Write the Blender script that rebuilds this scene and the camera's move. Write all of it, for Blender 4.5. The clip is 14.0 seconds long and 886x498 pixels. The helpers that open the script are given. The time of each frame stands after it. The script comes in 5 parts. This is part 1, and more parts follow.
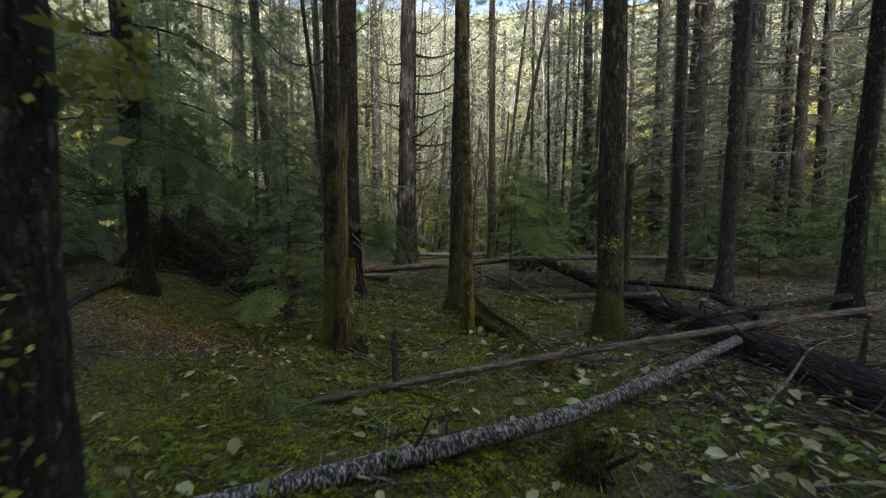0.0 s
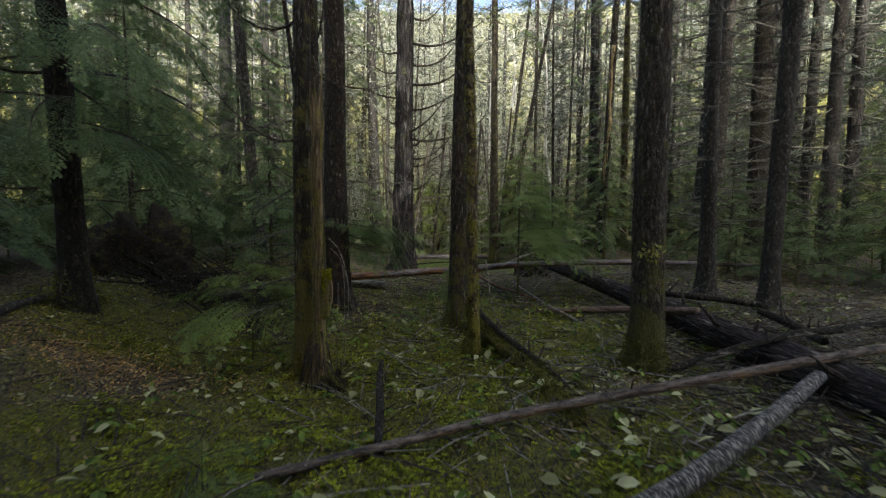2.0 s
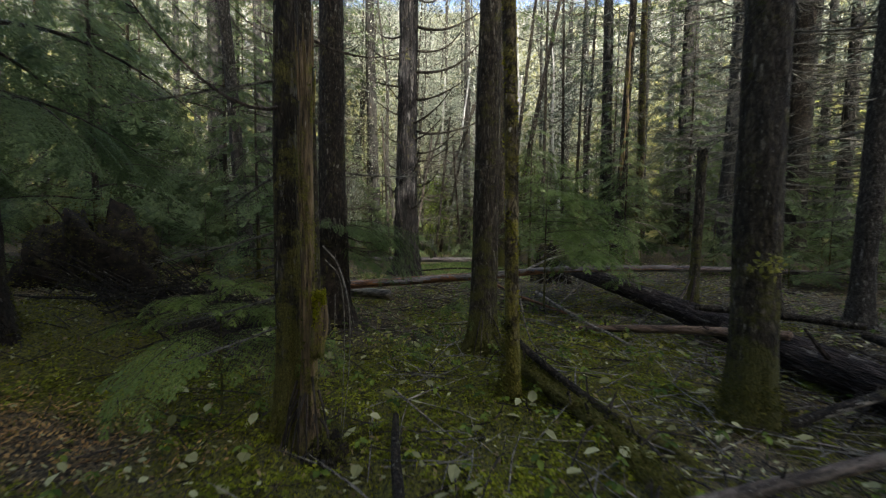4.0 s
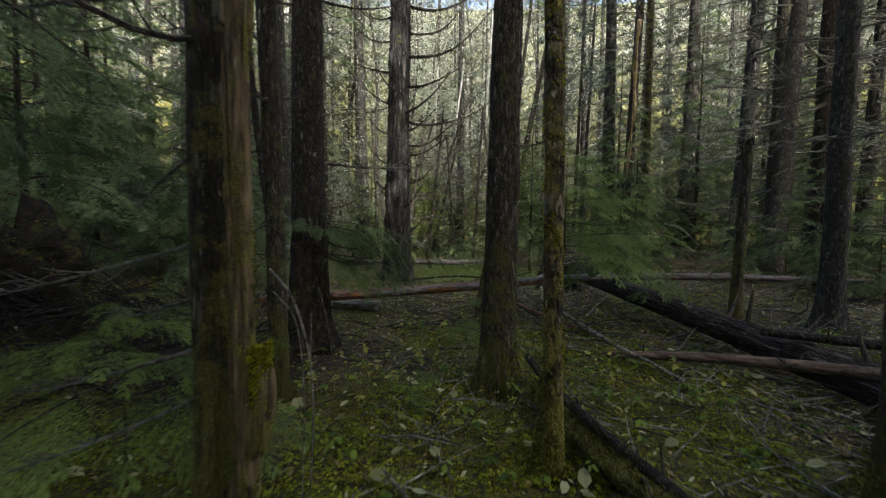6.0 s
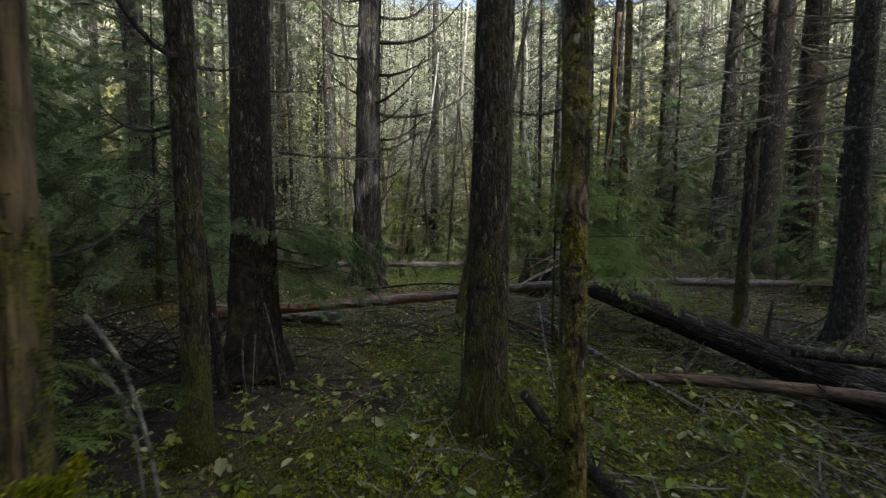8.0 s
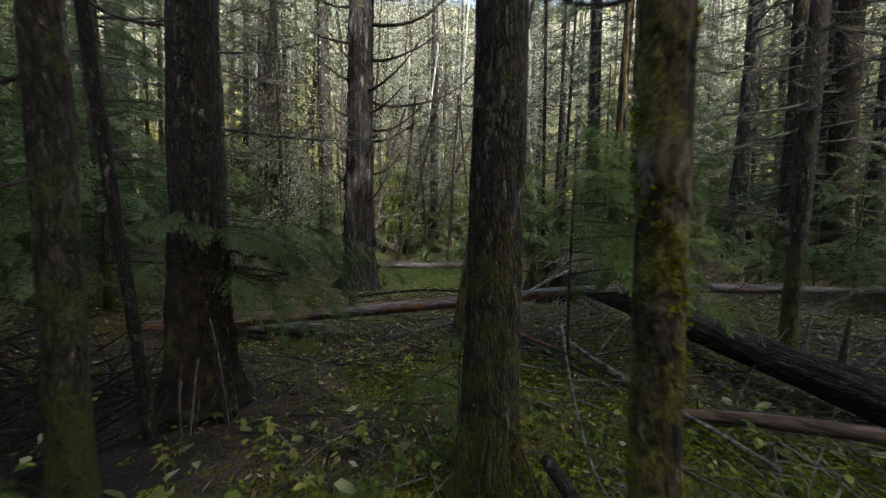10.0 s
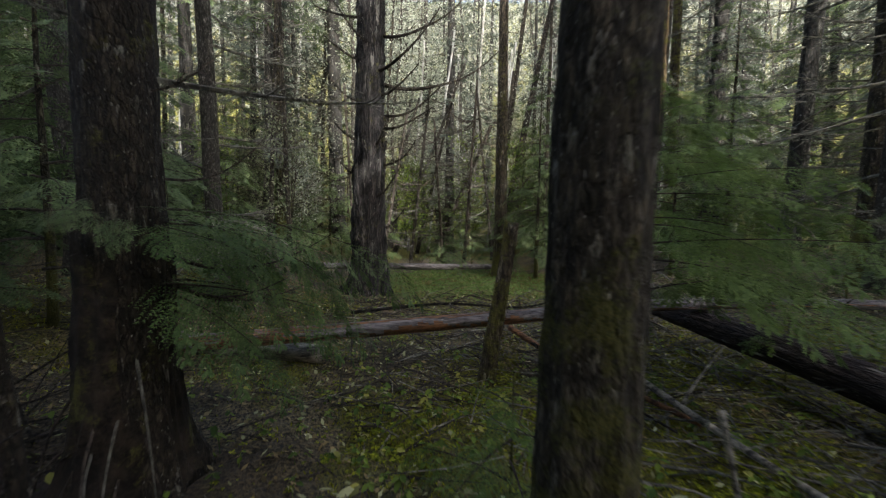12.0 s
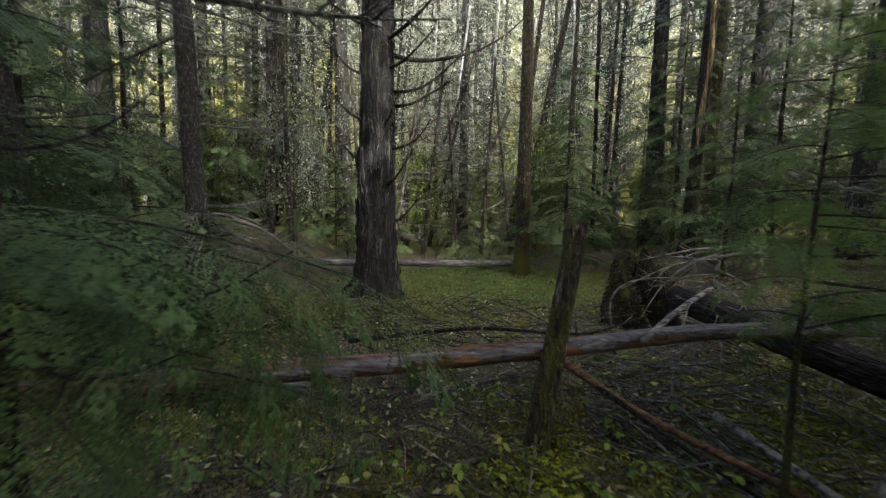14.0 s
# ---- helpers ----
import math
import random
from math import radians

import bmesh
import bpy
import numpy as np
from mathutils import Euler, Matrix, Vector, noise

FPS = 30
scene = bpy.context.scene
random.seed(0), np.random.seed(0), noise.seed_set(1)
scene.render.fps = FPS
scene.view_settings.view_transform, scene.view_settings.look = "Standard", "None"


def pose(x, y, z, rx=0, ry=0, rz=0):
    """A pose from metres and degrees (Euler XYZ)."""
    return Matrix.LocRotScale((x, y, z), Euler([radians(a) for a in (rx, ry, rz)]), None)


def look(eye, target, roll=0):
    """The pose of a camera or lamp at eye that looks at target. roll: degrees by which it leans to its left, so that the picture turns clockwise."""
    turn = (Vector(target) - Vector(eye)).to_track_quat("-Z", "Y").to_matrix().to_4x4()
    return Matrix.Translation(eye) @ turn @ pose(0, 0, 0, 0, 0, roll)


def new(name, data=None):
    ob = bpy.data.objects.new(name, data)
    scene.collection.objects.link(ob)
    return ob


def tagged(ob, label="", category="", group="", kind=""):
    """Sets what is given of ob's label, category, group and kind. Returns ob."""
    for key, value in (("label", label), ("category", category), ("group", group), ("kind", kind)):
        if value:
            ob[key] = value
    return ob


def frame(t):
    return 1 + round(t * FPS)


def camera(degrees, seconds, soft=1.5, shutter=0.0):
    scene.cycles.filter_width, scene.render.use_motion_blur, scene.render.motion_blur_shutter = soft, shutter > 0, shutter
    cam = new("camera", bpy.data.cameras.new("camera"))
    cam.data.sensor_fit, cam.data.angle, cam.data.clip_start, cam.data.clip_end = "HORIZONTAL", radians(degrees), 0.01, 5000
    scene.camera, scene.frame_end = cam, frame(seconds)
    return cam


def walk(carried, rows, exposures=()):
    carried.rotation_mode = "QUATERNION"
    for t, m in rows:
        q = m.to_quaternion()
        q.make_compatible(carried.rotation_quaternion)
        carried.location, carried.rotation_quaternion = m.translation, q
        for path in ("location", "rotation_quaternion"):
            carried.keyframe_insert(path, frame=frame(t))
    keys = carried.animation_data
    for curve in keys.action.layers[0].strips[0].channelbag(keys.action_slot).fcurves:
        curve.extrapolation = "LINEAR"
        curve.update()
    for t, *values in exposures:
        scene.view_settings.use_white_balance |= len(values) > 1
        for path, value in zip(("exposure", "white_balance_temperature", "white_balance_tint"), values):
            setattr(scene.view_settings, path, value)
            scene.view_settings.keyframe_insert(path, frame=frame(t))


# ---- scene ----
cam = camera(92.5, 14.0, soft=1.2, shutter=0.9)
METRES, EYE, TILT, LEAN, TURN = 7.042, 1.5, 0.0, 0.0, 0.0
ROWS = [
    (0.0, 0.0, 0.0, 0.0, 0.02, -3.84, -0.25),
    (0.5, 0.0014, 0.0334, 0.0001, -0.01, -3.83, -0.28),
    (1.0, 0.0021, 0.0683, -0.0002, -0.03, -3.83, -0.3),
    (1.5, 0.0013, 0.1035, 0.0002, -0.08, -3.82, -0.35),
    (2.0, -0.0005, 0.14, 0.002, -0.1, -3.83, -0.36),
    (2.5, -0.007, 0.1762, 0.0045, -0.25, -3.81, -0.38),
    (3.0, -0.018, 0.2135, 0.0044, -0.4, -3.82, -0.44),
    (3.5, -0.0298, 0.2555, 0.0026, -0.46, -3.84, -0.46),
    (6.0, -0.0578, 0.4539, 0.0074, -1.87, -4.06, -0.65),
    (6.5, -0.0547, 0.4857, 0.0083, -3.52, -4.02, -0.65),
    (7.0, -0.0537, 0.5153, 0.009, -4.84, -4.01, -0.7),
    (7.5, -0.0536, 0.5429, 0.0085, -5.32, -4.05, -0.71),
    (8.0, -0.0538, 0.565, 0.0082, -5.38, -4.09, -0.74),
    (10.5, -0.0322, 0.7149, 0.0031, -5.17, -4.23, -0.95),
    (11.0, -0.0335, 0.7532, 0.0027, -4.89, -4.3, -1.03),
    (11.5, -0.0362, 0.793, 0.0014, -4.38, -4.41, -1.01),
    (12.0, -0.0396, 0.831, 0.0009, -3.57, -4.55, -1.02),
    (12.5, -0.0444, 0.8739, 0.0009, -2.84, -4.75, -1.11),
    (13.0, -0.0462, 0.9126, 0.0022, -2.44, -5.02, -1.0),
    (13.5, -0.0481, 0.9531, 0.0029, -2.3, -5.4, -1.01),
    (14.0, -0.0508, 0.9906, 0.0046, -2.23, -5.93, -1.06),
]
walk(cam, [(t, pose(0, 0, EYE, TILT, LEAN, TURN) @ pose(METRES * x, METRES * y, METRES * z, 90 + pitch, roll, yaw)) for t, x, y, z, yaw, pitch, roll in ROWS],
     [(0.0, 2.60, 6200.0, 7.0), (8.0, 2.53, 6200.0, 6.0), (14.0, 2.68, 6050.0, 9.0)])

# ---- light ----
SUN_AZ, SUN_EL = 163.0, 31.0
world = bpy.data.worlds.new("world")
scene.world = world
world.use_nodes = True
wn = world.node_tree
sky = wn.nodes.new("ShaderNodeTexSky")
sky.sky_type, sky.sun_disc = "NISHITA", False
sky.air_density, sky.dust_density, sky.ozone_density = 0.65, 4.5, 0.6
sky.sun_elevation, sky.sun_rotation = radians(SUN_EL), radians(SUN_AZ)
wn.links.new(sky.outputs[0], wn.nodes["Background"].inputs[0])
wn.nodes["Background"].inputs[1].default_value = 0.125
sun_data = bpy.data.lights.new("sun", "SUN")
sun_data.energy, sun_data.angle, sun_data.color = 1.9, radians(0.6), (1.0, 0.97, 0.94)
sun = new("sun", sun_data)
az, el = radians(SUN_AZ), radians(SUN_EL)
sun.matrix_world = look((math.sin(az) * math.cos(el) * 60, math.cos(az) * math.cos(el) * 60, math.sin(el) * 60), (0, 0, 0))

# ---- materials ----
def shader(name):
    m = bpy.data.materials.new(name)
    m.use_nodes = True
    nt = m.node_tree
    return m, nt, nt.nodes["Principled BSDF"]


def node(nt, kind, **values):
    n = nt.nodes.new(kind)
    for key, v in values.items():
        n.inputs[key.replace("_", " ")].default_value = v
    return n


def noise_tex(nt, vec, scale, detail=5.0, rough=0.6):
    n = node(nt, "ShaderNodeTexNoise", Scale=scale, Detail=detail, Roughness=rough)
    nt.links.new(vec, n.inputs["Vector"])
    return n.outputs["Fac"]


def ramp(nt, fac, lo, hi):
    r = nt.nodes.new("ShaderNodeMapRange")
    r.inputs["From Min"].default_value, r.inputs["From Max"].default_value = lo, hi
    nt.links.new(fac, r.inputs["Value"])
    return r.outputs["Result"]


def mix(nt, fac, a, b):
    m = nt.nodes.new("ShaderNodeMix")
    m.data_type = "RGBA"
    for socket, v in ((m.inputs[0], fac), (m.inputs[6], a), (m.inputs[7], b)):
        if hasattr(v, "links"):
            nt.links.new(v, socket)
        else:
            socket.default_value = v if isinstance(v, float) else (*v, 1)
    return m.outputs[2]


def spread(nt, amount=7.0):
    """Object coordinates, shifted by a random step for each object."""
    co, info = nt.nodes.new("ShaderNodeTexCoord"), nt.nodes.new("ShaderNodeObjectInfo")
    mul = nt.nodes.new("ShaderNodeMath")
    mul.operation = "MULTIPLY"
    mul.inputs[1].default_value = amount
    nt.links.new(info.outputs["Random"], mul.inputs[0])
    add = nt.nodes.new("ShaderNodeVectorMath")
    add.operation = "ADD"
    nt.links.new(co.outputs["Object"], add.inputs[0])
    nt.links.new(mul.outputs[0], add.inputs[1])
    return add.outputs[0]


def bump(nt, bsdf, height, strength=0.6, distance=0.02):
    b = node(nt, "ShaderNodeBump", Strength=strength, Distance=distance)
    nt.links.new(height, b.inputs["Height"])
    nt.links.new(b.outputs[0], bsdf.inputs["Normal"])


def bark_mat(name, dark, light, moss=0.3, lichen=0.3, stretch=(1, 1, 0.22), scale=26.0, rough=0.9, edge=(0.40, 0.66), moss_to=(0.14, 0.13, 0.028), plates=1.0, turn=0.0, foot=0.0):
    """Bark or wood: fibres, cracked plates, pale flakes, lichen patches and moss."""
    m, nt, b = shader(name)
    v = spread(nt)
    mp = node(nt, "ShaderNodeMapping", Scale=[1 / k for k in stretch], Rotation=(0, 0, radians(turn)))
    mp.vector_type = "TEXTURE"
    nt.links.new(v, mp.inputs["Vector"])
    fibre = noise_tex(nt, mp.outputs[0], scale, 8, 0.72)
    col = mix(nt, ramp(nt, fibre, *edge), dark, light)
    big = noise_tex(nt, v, 2.3, 4, 0.6)
    col = mix(nt, ramp(nt, big, 0.35, 0.75), col, mix(nt, 0.45, col, dark))
    height = fibre
    if plates:
        # plates: cells drawn out along the stem, their outline frayed by noise
        fray = node(nt, "ShaderNodeTexNoise", Scale=scale * 0.8, Detail=4.0, Roughness=0.65)
        nt.links.new(mp.outputs[0], fray.inputs["Vector"])
        push = nt.nodes.new("ShaderNodeVectorMath")
        push.operation = "MULTIPLY_ADD"
        push.inputs[1].default_value = (1.6 / scale,) * 3
        nt.links.new(fray.outputs["Color"], push.inputs[0])
        nt.links.new(mp.outputs[0], push.inputs[2])
        cell, rim = node(nt, "ShaderNodeTexVoronoi", Scale=scale * 1.25), node(nt, "ShaderNodeTexVoronoi", Scale=scale * 1.25)
        rim.feature = "DISTANCE_TO_EDGE"
        for n in (cell, rim):
            nt.links.new(push.outputs[0], n.inputs["Vector"])
        crack = ramp(nt, rim.outputs["Distance"], 0.02, 0.22)
        pick = nt.nodes.new("ShaderNodeSeparateColor")
        nt.links.new(cell.outputs["Color"], pick.inputs[0])
        col = mix(nt, ramp(nt, pick.outputs[0], 0.15, 1.0), mix(nt, 0.55, col, dark), col)
        col = mix(nt, crack, mix(nt, 0.7 * plates, col, dark), col)
        if lichen:
            pale = nt.nodes.new("ShaderNodeMath")
            pale.operation = "MULTIPLY"
            nt.links.new(ramp(nt, pick.outputs[1], 0.94 - 0.08 * lichen, 0.99), pale.inputs[0])
            nt.links.new(ramp(nt, fibre, 0.45, 0.62), pale.inputs[1])
            col = mix(nt, pale.outputs[0], col, mix(nt, 0.55, light, (0.30, 0.29, 0.24)))
        total = nt.nodes.new("ShaderNodeMath")
        total.operation = "MULTIPLY_ADD"
        total.inputs[1].default_value = 0.55 * plates
        nt.links.new(crack, total.inputs[0])
        nt.links.new(fibre, total.inputs[2])
        height = total.outputs[0]
    if lichen:
        spots = noise_tex(nt, v, 11.0, 6, 0.7)
        col = mix(nt, ramp(nt, spots, 0.72 - 0.12 * lichen, 0.86 - 0.12 * lichen), col, mix(nt, 0.5, light, (0.22, 0.23, 0.18)))
        speck = noise_tex(nt, mp.outputs[0], scale * 2.6, 3, 0.55)
        col = mix(nt, ramp(nt, speck, 0.66, 0.72), col, mix(nt, 0.55, light, (0.34, 0.33, 0.27)))
    if moss:
        mossn = noise_tex(nt, v, 4.0, 9, 0.78)
        if foot:
            # moss climbs from the foot of the trunk
            up = nt.nodes.new("ShaderNodeSeparateXYZ")
            nt.links.new(nt.nodes.new("ShaderNodeTexCoord").outputs["Object"], up.inputs[0])
            climb = nt.nodes.new("ShaderNodeMath")
            climb.operation = "MULTIPLY_ADD"
            climb.inputs[1].default_value = foot
            nt.links.new(ramp(nt, up.outputs["Z"], 1.5, 0.1), climb.inputs[0])
            nt.links.new(mossn, climb.inputs[2])
            mossn = climb.outputs[0]
        fac = ramp(nt, mossn, 0.68 - 0.30 * moss, 0.78 - 0.30 * moss)
        tuft = noise_tex(nt, v, 120.0, 4, 0.7)
        col = mix(nt, fac, col, mix(nt, ramp(nt, tuft, 0.35, 0.68), (0.040, 0.040, 0.008), moss_to))
    nt.links.new(col, b.inputs["Base Color"])
    b.inputs["Roughness"].default_value = rough
    b.inputs["Specular IOR Level"].default_value = 0.22
    bump(nt, b, height, 1.0, 0.03)
    return m


def leaf_mat(name, dark, light, glow=0.35, rough=0.55, gloss=0.16):
    m, nt, b = shader(name)
    geo = nt.nodes.new("ShaderNodeNewGeometry")
    col = mix(nt, geo.outputs["Random Per Island"], dark, light)
    co = nt.nodes.new("ShaderNodeTexCoord")
    col = mix(nt, ramp(nt, noise_tex(nt, co.outputs["Object"], 1.3, 3), 0.35, 0.7), col, mix(nt, 0.4, col, dark))
    col = mix(nt, ramp(nt, noise_tex(nt, co.outputs["Object"], 5.5, 4), 0.42, 0.66), col, mix(nt, 0.6, col, dark))
    nt.links.new(col, b.inputs["Base Color"])
    b.inputs["Roughness"].default_value = rough
    b.inputs["Specular IOR Level"].default_value = gloss
    tr, mx = nt.nodes.new("ShaderNodeBsdfTranslucent"), nt.nodes.new("ShaderNodeMixShader")
    nt.links.new(col, tr.inputs["Color"])
    mx.inputs[0].default_value = glow
    nt.links.new(b.outputs[0], mx.inputs[1])
    nt.links.new(tr.outputs[0], mx.inputs[2])
    nt.links.new(mx.outputs[0], nt.nodes["Material Output"].inputs["Surface"])
    return m


def ground_mat():
    m, nt, b = shader("forest_floor")
    v = nt.nodes.new("ShaderNodeTexCoord").outputs["Object"]
    at = nt.nodes.new("ShaderNodeAttribute")
    at.attribute_name = "moss"
    fine, mid, big = noise_tex(nt, v, 46.0, 6, 0.7), noise_tex(nt, v, 6.0, 7, 0.7), noise_tex(nt, v, 1.1, 4, 0.6)
    soil = mix(nt, ramp(nt, fine, 0.40, 0.62), (0.012, 0.009, 0.005), (0.105, 0.080, 0.040))
    litter = mix(nt, ramp(nt, fine, 0.42, 0.62), (0.016, 0.012, 0.006), (0.27, 0.200, 0.090))
    litter = mix(nt, ramp(nt, big, 0.42, 0.60), soil, litter)
    moss = mix(nt, ramp(nt, fine, 0.38, 0.64), (0.012, 0.013, 0.002), (0.185, 0.170, 0.012))
    add = nt.nodes.new("ShaderNodeMath")
    add.operation = "ADD"
    nt.links.new(at.outputs["Fac"], add.inputs[0])
    nt.links.new(mid, add.inputs[1])
    col = mix(nt, ramp(nt, add.outputs[0], 0.82, 1.05), litter, moss)
    dirt = nt.nodes.new("ShaderNodeAttribute")
    dirt.attribute_name = "soil"
    col = mix(nt, dirt.outputs["Fac"], col, mix(nt, ramp(nt, fine, 0.40, 0.66), (0.008, 0.005, 0.003), (0.058, 0.034, 0.015)))
    nt.links.new(col, b.inputs["Base Color"])
    b.inputs["Roughness"].default_value = 0.95
    tot = nt.nodes.new("ShaderNodeMath")
    tot.operation = "ADD"
    nt.links.new(fine, tot.inputs[0])
    nt.links.new(mid, tot.inputs[1])
    bump(nt, b, tot.outputs[0], 1.0, 0.045)
    return m


BARK = bark_mat("bark_brown", (0.020, 0.016, 0.010), (0.215, 0.170, 0.105), 0.46, 0.5, (1, 1, 0.30), 30.0, foot=0.17)
BARK_GREY = bark_mat("bark_grey", (0.026, 0.022, 0.016), (0.210, 0.183, 0.140), 0.24, 0.7, (1, 1, 0.4), 34.0)
BARK_DARK = bark_mat("bark_dark", (0.013, 0.010, 0.007), (0.125, 0.098, 0.058), 0.32, 0.25, (1, 1, 0.36), 30.0)
BARK_MOSS = bark_mat("bark_mossy", (0.020, 0.015, 0.009), (0.21, 0.160, 0.095), 0.72, 0.7, moss_to=(0.17, 0.155, 0.035))
BARK_SHAGGY = bark_mat("bark_shaggy", (0.010, 0.0085, 0.0075), (0.125, 0.106, 0.090), 0.34, 0.5, (1, 1, 0.14), 17.0, edge=(0.42, 0.62))
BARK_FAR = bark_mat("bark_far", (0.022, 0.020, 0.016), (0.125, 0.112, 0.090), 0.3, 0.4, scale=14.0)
BARK_BIRCH = bark_mat("bark_birch", (0.024, 0.019, 0.015), (0.70, 0.64, 0.54), 0.05, 0.0, (1, 0.42, 0.42), 62.0, 0.45, (0.48, 0.65), plates=0.0, turn=28.0)
BARK_PALE = bark_mat("bark_pale_sapling", (0.20, 0.19, 0.16), (0.62, 0.60, 0.54), 0.1, 0.2, scale=8.0, plates=0.0)
ROTTEN = bark_mat("rotten_wood", (0.032, 0.023, 0.012), (0.37, 0.255, 0.130), 0.60, 0.3, (1, 1, 0.10), 34.0, moss_to=(0.30, 0.26, 0.04), plates=0.0)
PEELED = bark_mat("peeled_wood", (0.045, 0.024, 0.013), (0.36, 0.168, 0.064), 0.1, 0.3, (0.12, 1, 1), 30.0, 0.6, plates=0.0)
DEADWOOD = bark_mat("dead_twig", (0.018, 0.014, 0.010), (0.12, 0.092, 0.066), 0.25, 0.4, plates=0.0)
GREYWOOD = bark_mat("grey_dead_wood", (0.040, 0.035, 0.027), (0.43, 0.38, 0.29), 0.25, 0.3, (0.2, 1, 1), 24.0, 0.75, plates=0.0)
LICHENWOOD = bark_mat("lichen_twig", (0.05, 0.045, 0.035), (0.22, 0.21, 0.16), 0.3, 0.6, plates=0.0)
POLEWOOD = bark_mat("pole_bark", (0.050, 0.034, 0.022), (0.42, 0.260, 0.140), 0.10, 0.3, (0.10, 1, 1), 30.0, 0.7, (0.36, 0.64), plates=0.0, turn=14.0)
POLEBARK = bark_mat("clinging_pole_bark", (0.040, 0.031, 0.023), (0.25, 0.195, 0.145), 0.15, 0.4, (0.25, 1, 1), 30.0, plates=0.0, turn=14.0)
BROWNLOG = bark_mat("brown_barkless_wood", (0.050, 0.033, 0.022), (0.28, 0.185, 0.115), 0.14, 0.4, (0.10, 1, 1), 26.0, 0.7, plates=0.0, turn=-45.0)
GREYBARK = bark_mat("grey_flaking_bark", (0.040, 0.034, 0.031), (0.27, 0.235, 0.215), 0.10, 0.4, (0.2, 1, 1), 24.0, 0.7, plates=0.0)
LOGBARK = bark_mat("log_bark", (0.014, 0.010, 0.008), (0.150, 0.112, 0.084), 0.12, 0.4, (1, 0.14, 1), 26.0)
BARK_SNAGTREE = bark_mat("bark_dark_mossy", (0.017, 0.013, 0.008), (0.155, 0.122, 0.076), 0.60, 0.5, moss_to=(0.22, 0.19, 0.04), foot=0.15)
BARK_PATCHY = bark_mat("bark_patchy", (0.030, 0.022, 0.012), (0.32, 0.250, 0.140), 0.66, 0.8, (1, 1, 0.5), 9.0, edge=(0.46, 0.60), moss_to=(0.30, 0.25, 0.045), foot=0.12)
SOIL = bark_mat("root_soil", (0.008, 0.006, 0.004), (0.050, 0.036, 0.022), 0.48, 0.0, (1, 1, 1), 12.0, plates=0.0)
NEEDLE = leaf_mat("hemlock_needles", (0.058, 0.084, 0.031), (0.205, 0.258, 0.100), 0.42)
NEEDLE_LIGHT = leaf_mat("young_needles", (0.070, 0.108, 0.026), (0.215, 0.285, 0.074), 0.45)
NEEDLE_SAPLING = leaf_mat("sapling_needles", (0.085, 0.122, 0.024), (0.28, 0.34, 0.080), 0.45)
NEEDLE_DEEP = leaf_mat("old_needles", (0.045, 0.074, 0.022), (0.165, 0.225, 0.068), 0.4)
# needle green greyed with the haze of distance
NEEDLE_FAR = leaf_mat("hazy_far_needles", (0.046, 0.056, 0.040), (0.160, 0.175, 0.125), 0.45)
# sunlit crowns: the next two leaf colours are whitened to show bright haze
LEAF_SUN = leaf_mat("hazy_sunlit_leaves", (0.17, 0.185, 0.13), (0.66, 0.66, 0.54), 0.5)
LEAF_PALE = leaf_mat("hazy_pale_leaves", (0.30, 0.33, 0.23), (0.62, 0.63, 0.50), 0.45)
LEAF_OLIVE = leaf_mat("olive_leaves", (0.11, 0.125, 0.065), (0.36, 0.37, 0.22), 0.5)
# hillside leaf colour with aerial haze mixed in as paleness
LEAF_HILL = leaf_mat("hazy_far_leaves", (0.11, 0.12, 0.09), (0.60, 0.60, 0.50), 0.5)
LEAF_YELLOW = leaf_mat("yellow_leaves", (0.17, 0.18, 0.035), (0.46, 0.41, 0.09), 0.4)
LEAF_RUST = leaf_mat("rust_leaves", (0.060, 0.044, 0.018), (0.39, 0.285, 0.125), 0.3)
# rusty leaf colour, brightened to stand for a fleck of sunlight
LEAF_SUNFLECK = leaf_mat("sunfleck_orange_leaves", (0.22, 0.115, 0.038), (0.64, 0.41, 0.14), 0.3)
LEAF_FALLEN = leaf_mat("fallen_leaf", (0.15, 0.145, 0.050), (0.56, 0.54, 0.28), 0.2)
LEAF_CLOVER = leaf_mat("clover", (0.045, 0.058, 0.005), (0.40, 0.415, 0.032), 0.35, gloss=0.06)
LEAF_HERB = leaf_mat("herb_leaves", (0.036, 0.066, 0.010), (0.27, 0.335, 0.050), 0.35)
MOSS = leaf_mat("moss_tufts", (0.060, 0.063, 0.004), (0.46, 0.435, 0.026), 0.3, 0.9, 0.03)
MOSS_DARK = leaf_mat("moss_dark", (0.045, 0.046, 0.008), (0.20, 0.185, 0.030), 0.2, 0.9)
GRASS = leaf_mat("meadow_grass", (0.08, 0.13, 0.032), (0.27, 0.36, 0.095), 0.4)
GROUND = ground_mat()

# ---- mesh helpers ----
RNG = np.random.default_rng(7)


def smooth(a, b, x):
    u = np.clip((np.asarray(x, float) - a) / (b - a), 0, 1)
    return u * u * (3 - 2 * u)


def wave(x, y):
    return (np.sin(1.7 * x + 0.6 * np.sin(1.1 * y)) * np.cos(1.3 * y + 0.5) + 0.6 * np.sin(3.9 * x + 1.0 + np.cos(2.7 * y)) * np.sin(3.3 * y + 0.8 * np.sin(2.2 * x))
            + 0.3 * np.sin(8.3 * x + 2 * np.sin(3.1 * y)) * np.cos(7.7 * y + 1.5 * np.sin(2.9 * x)))


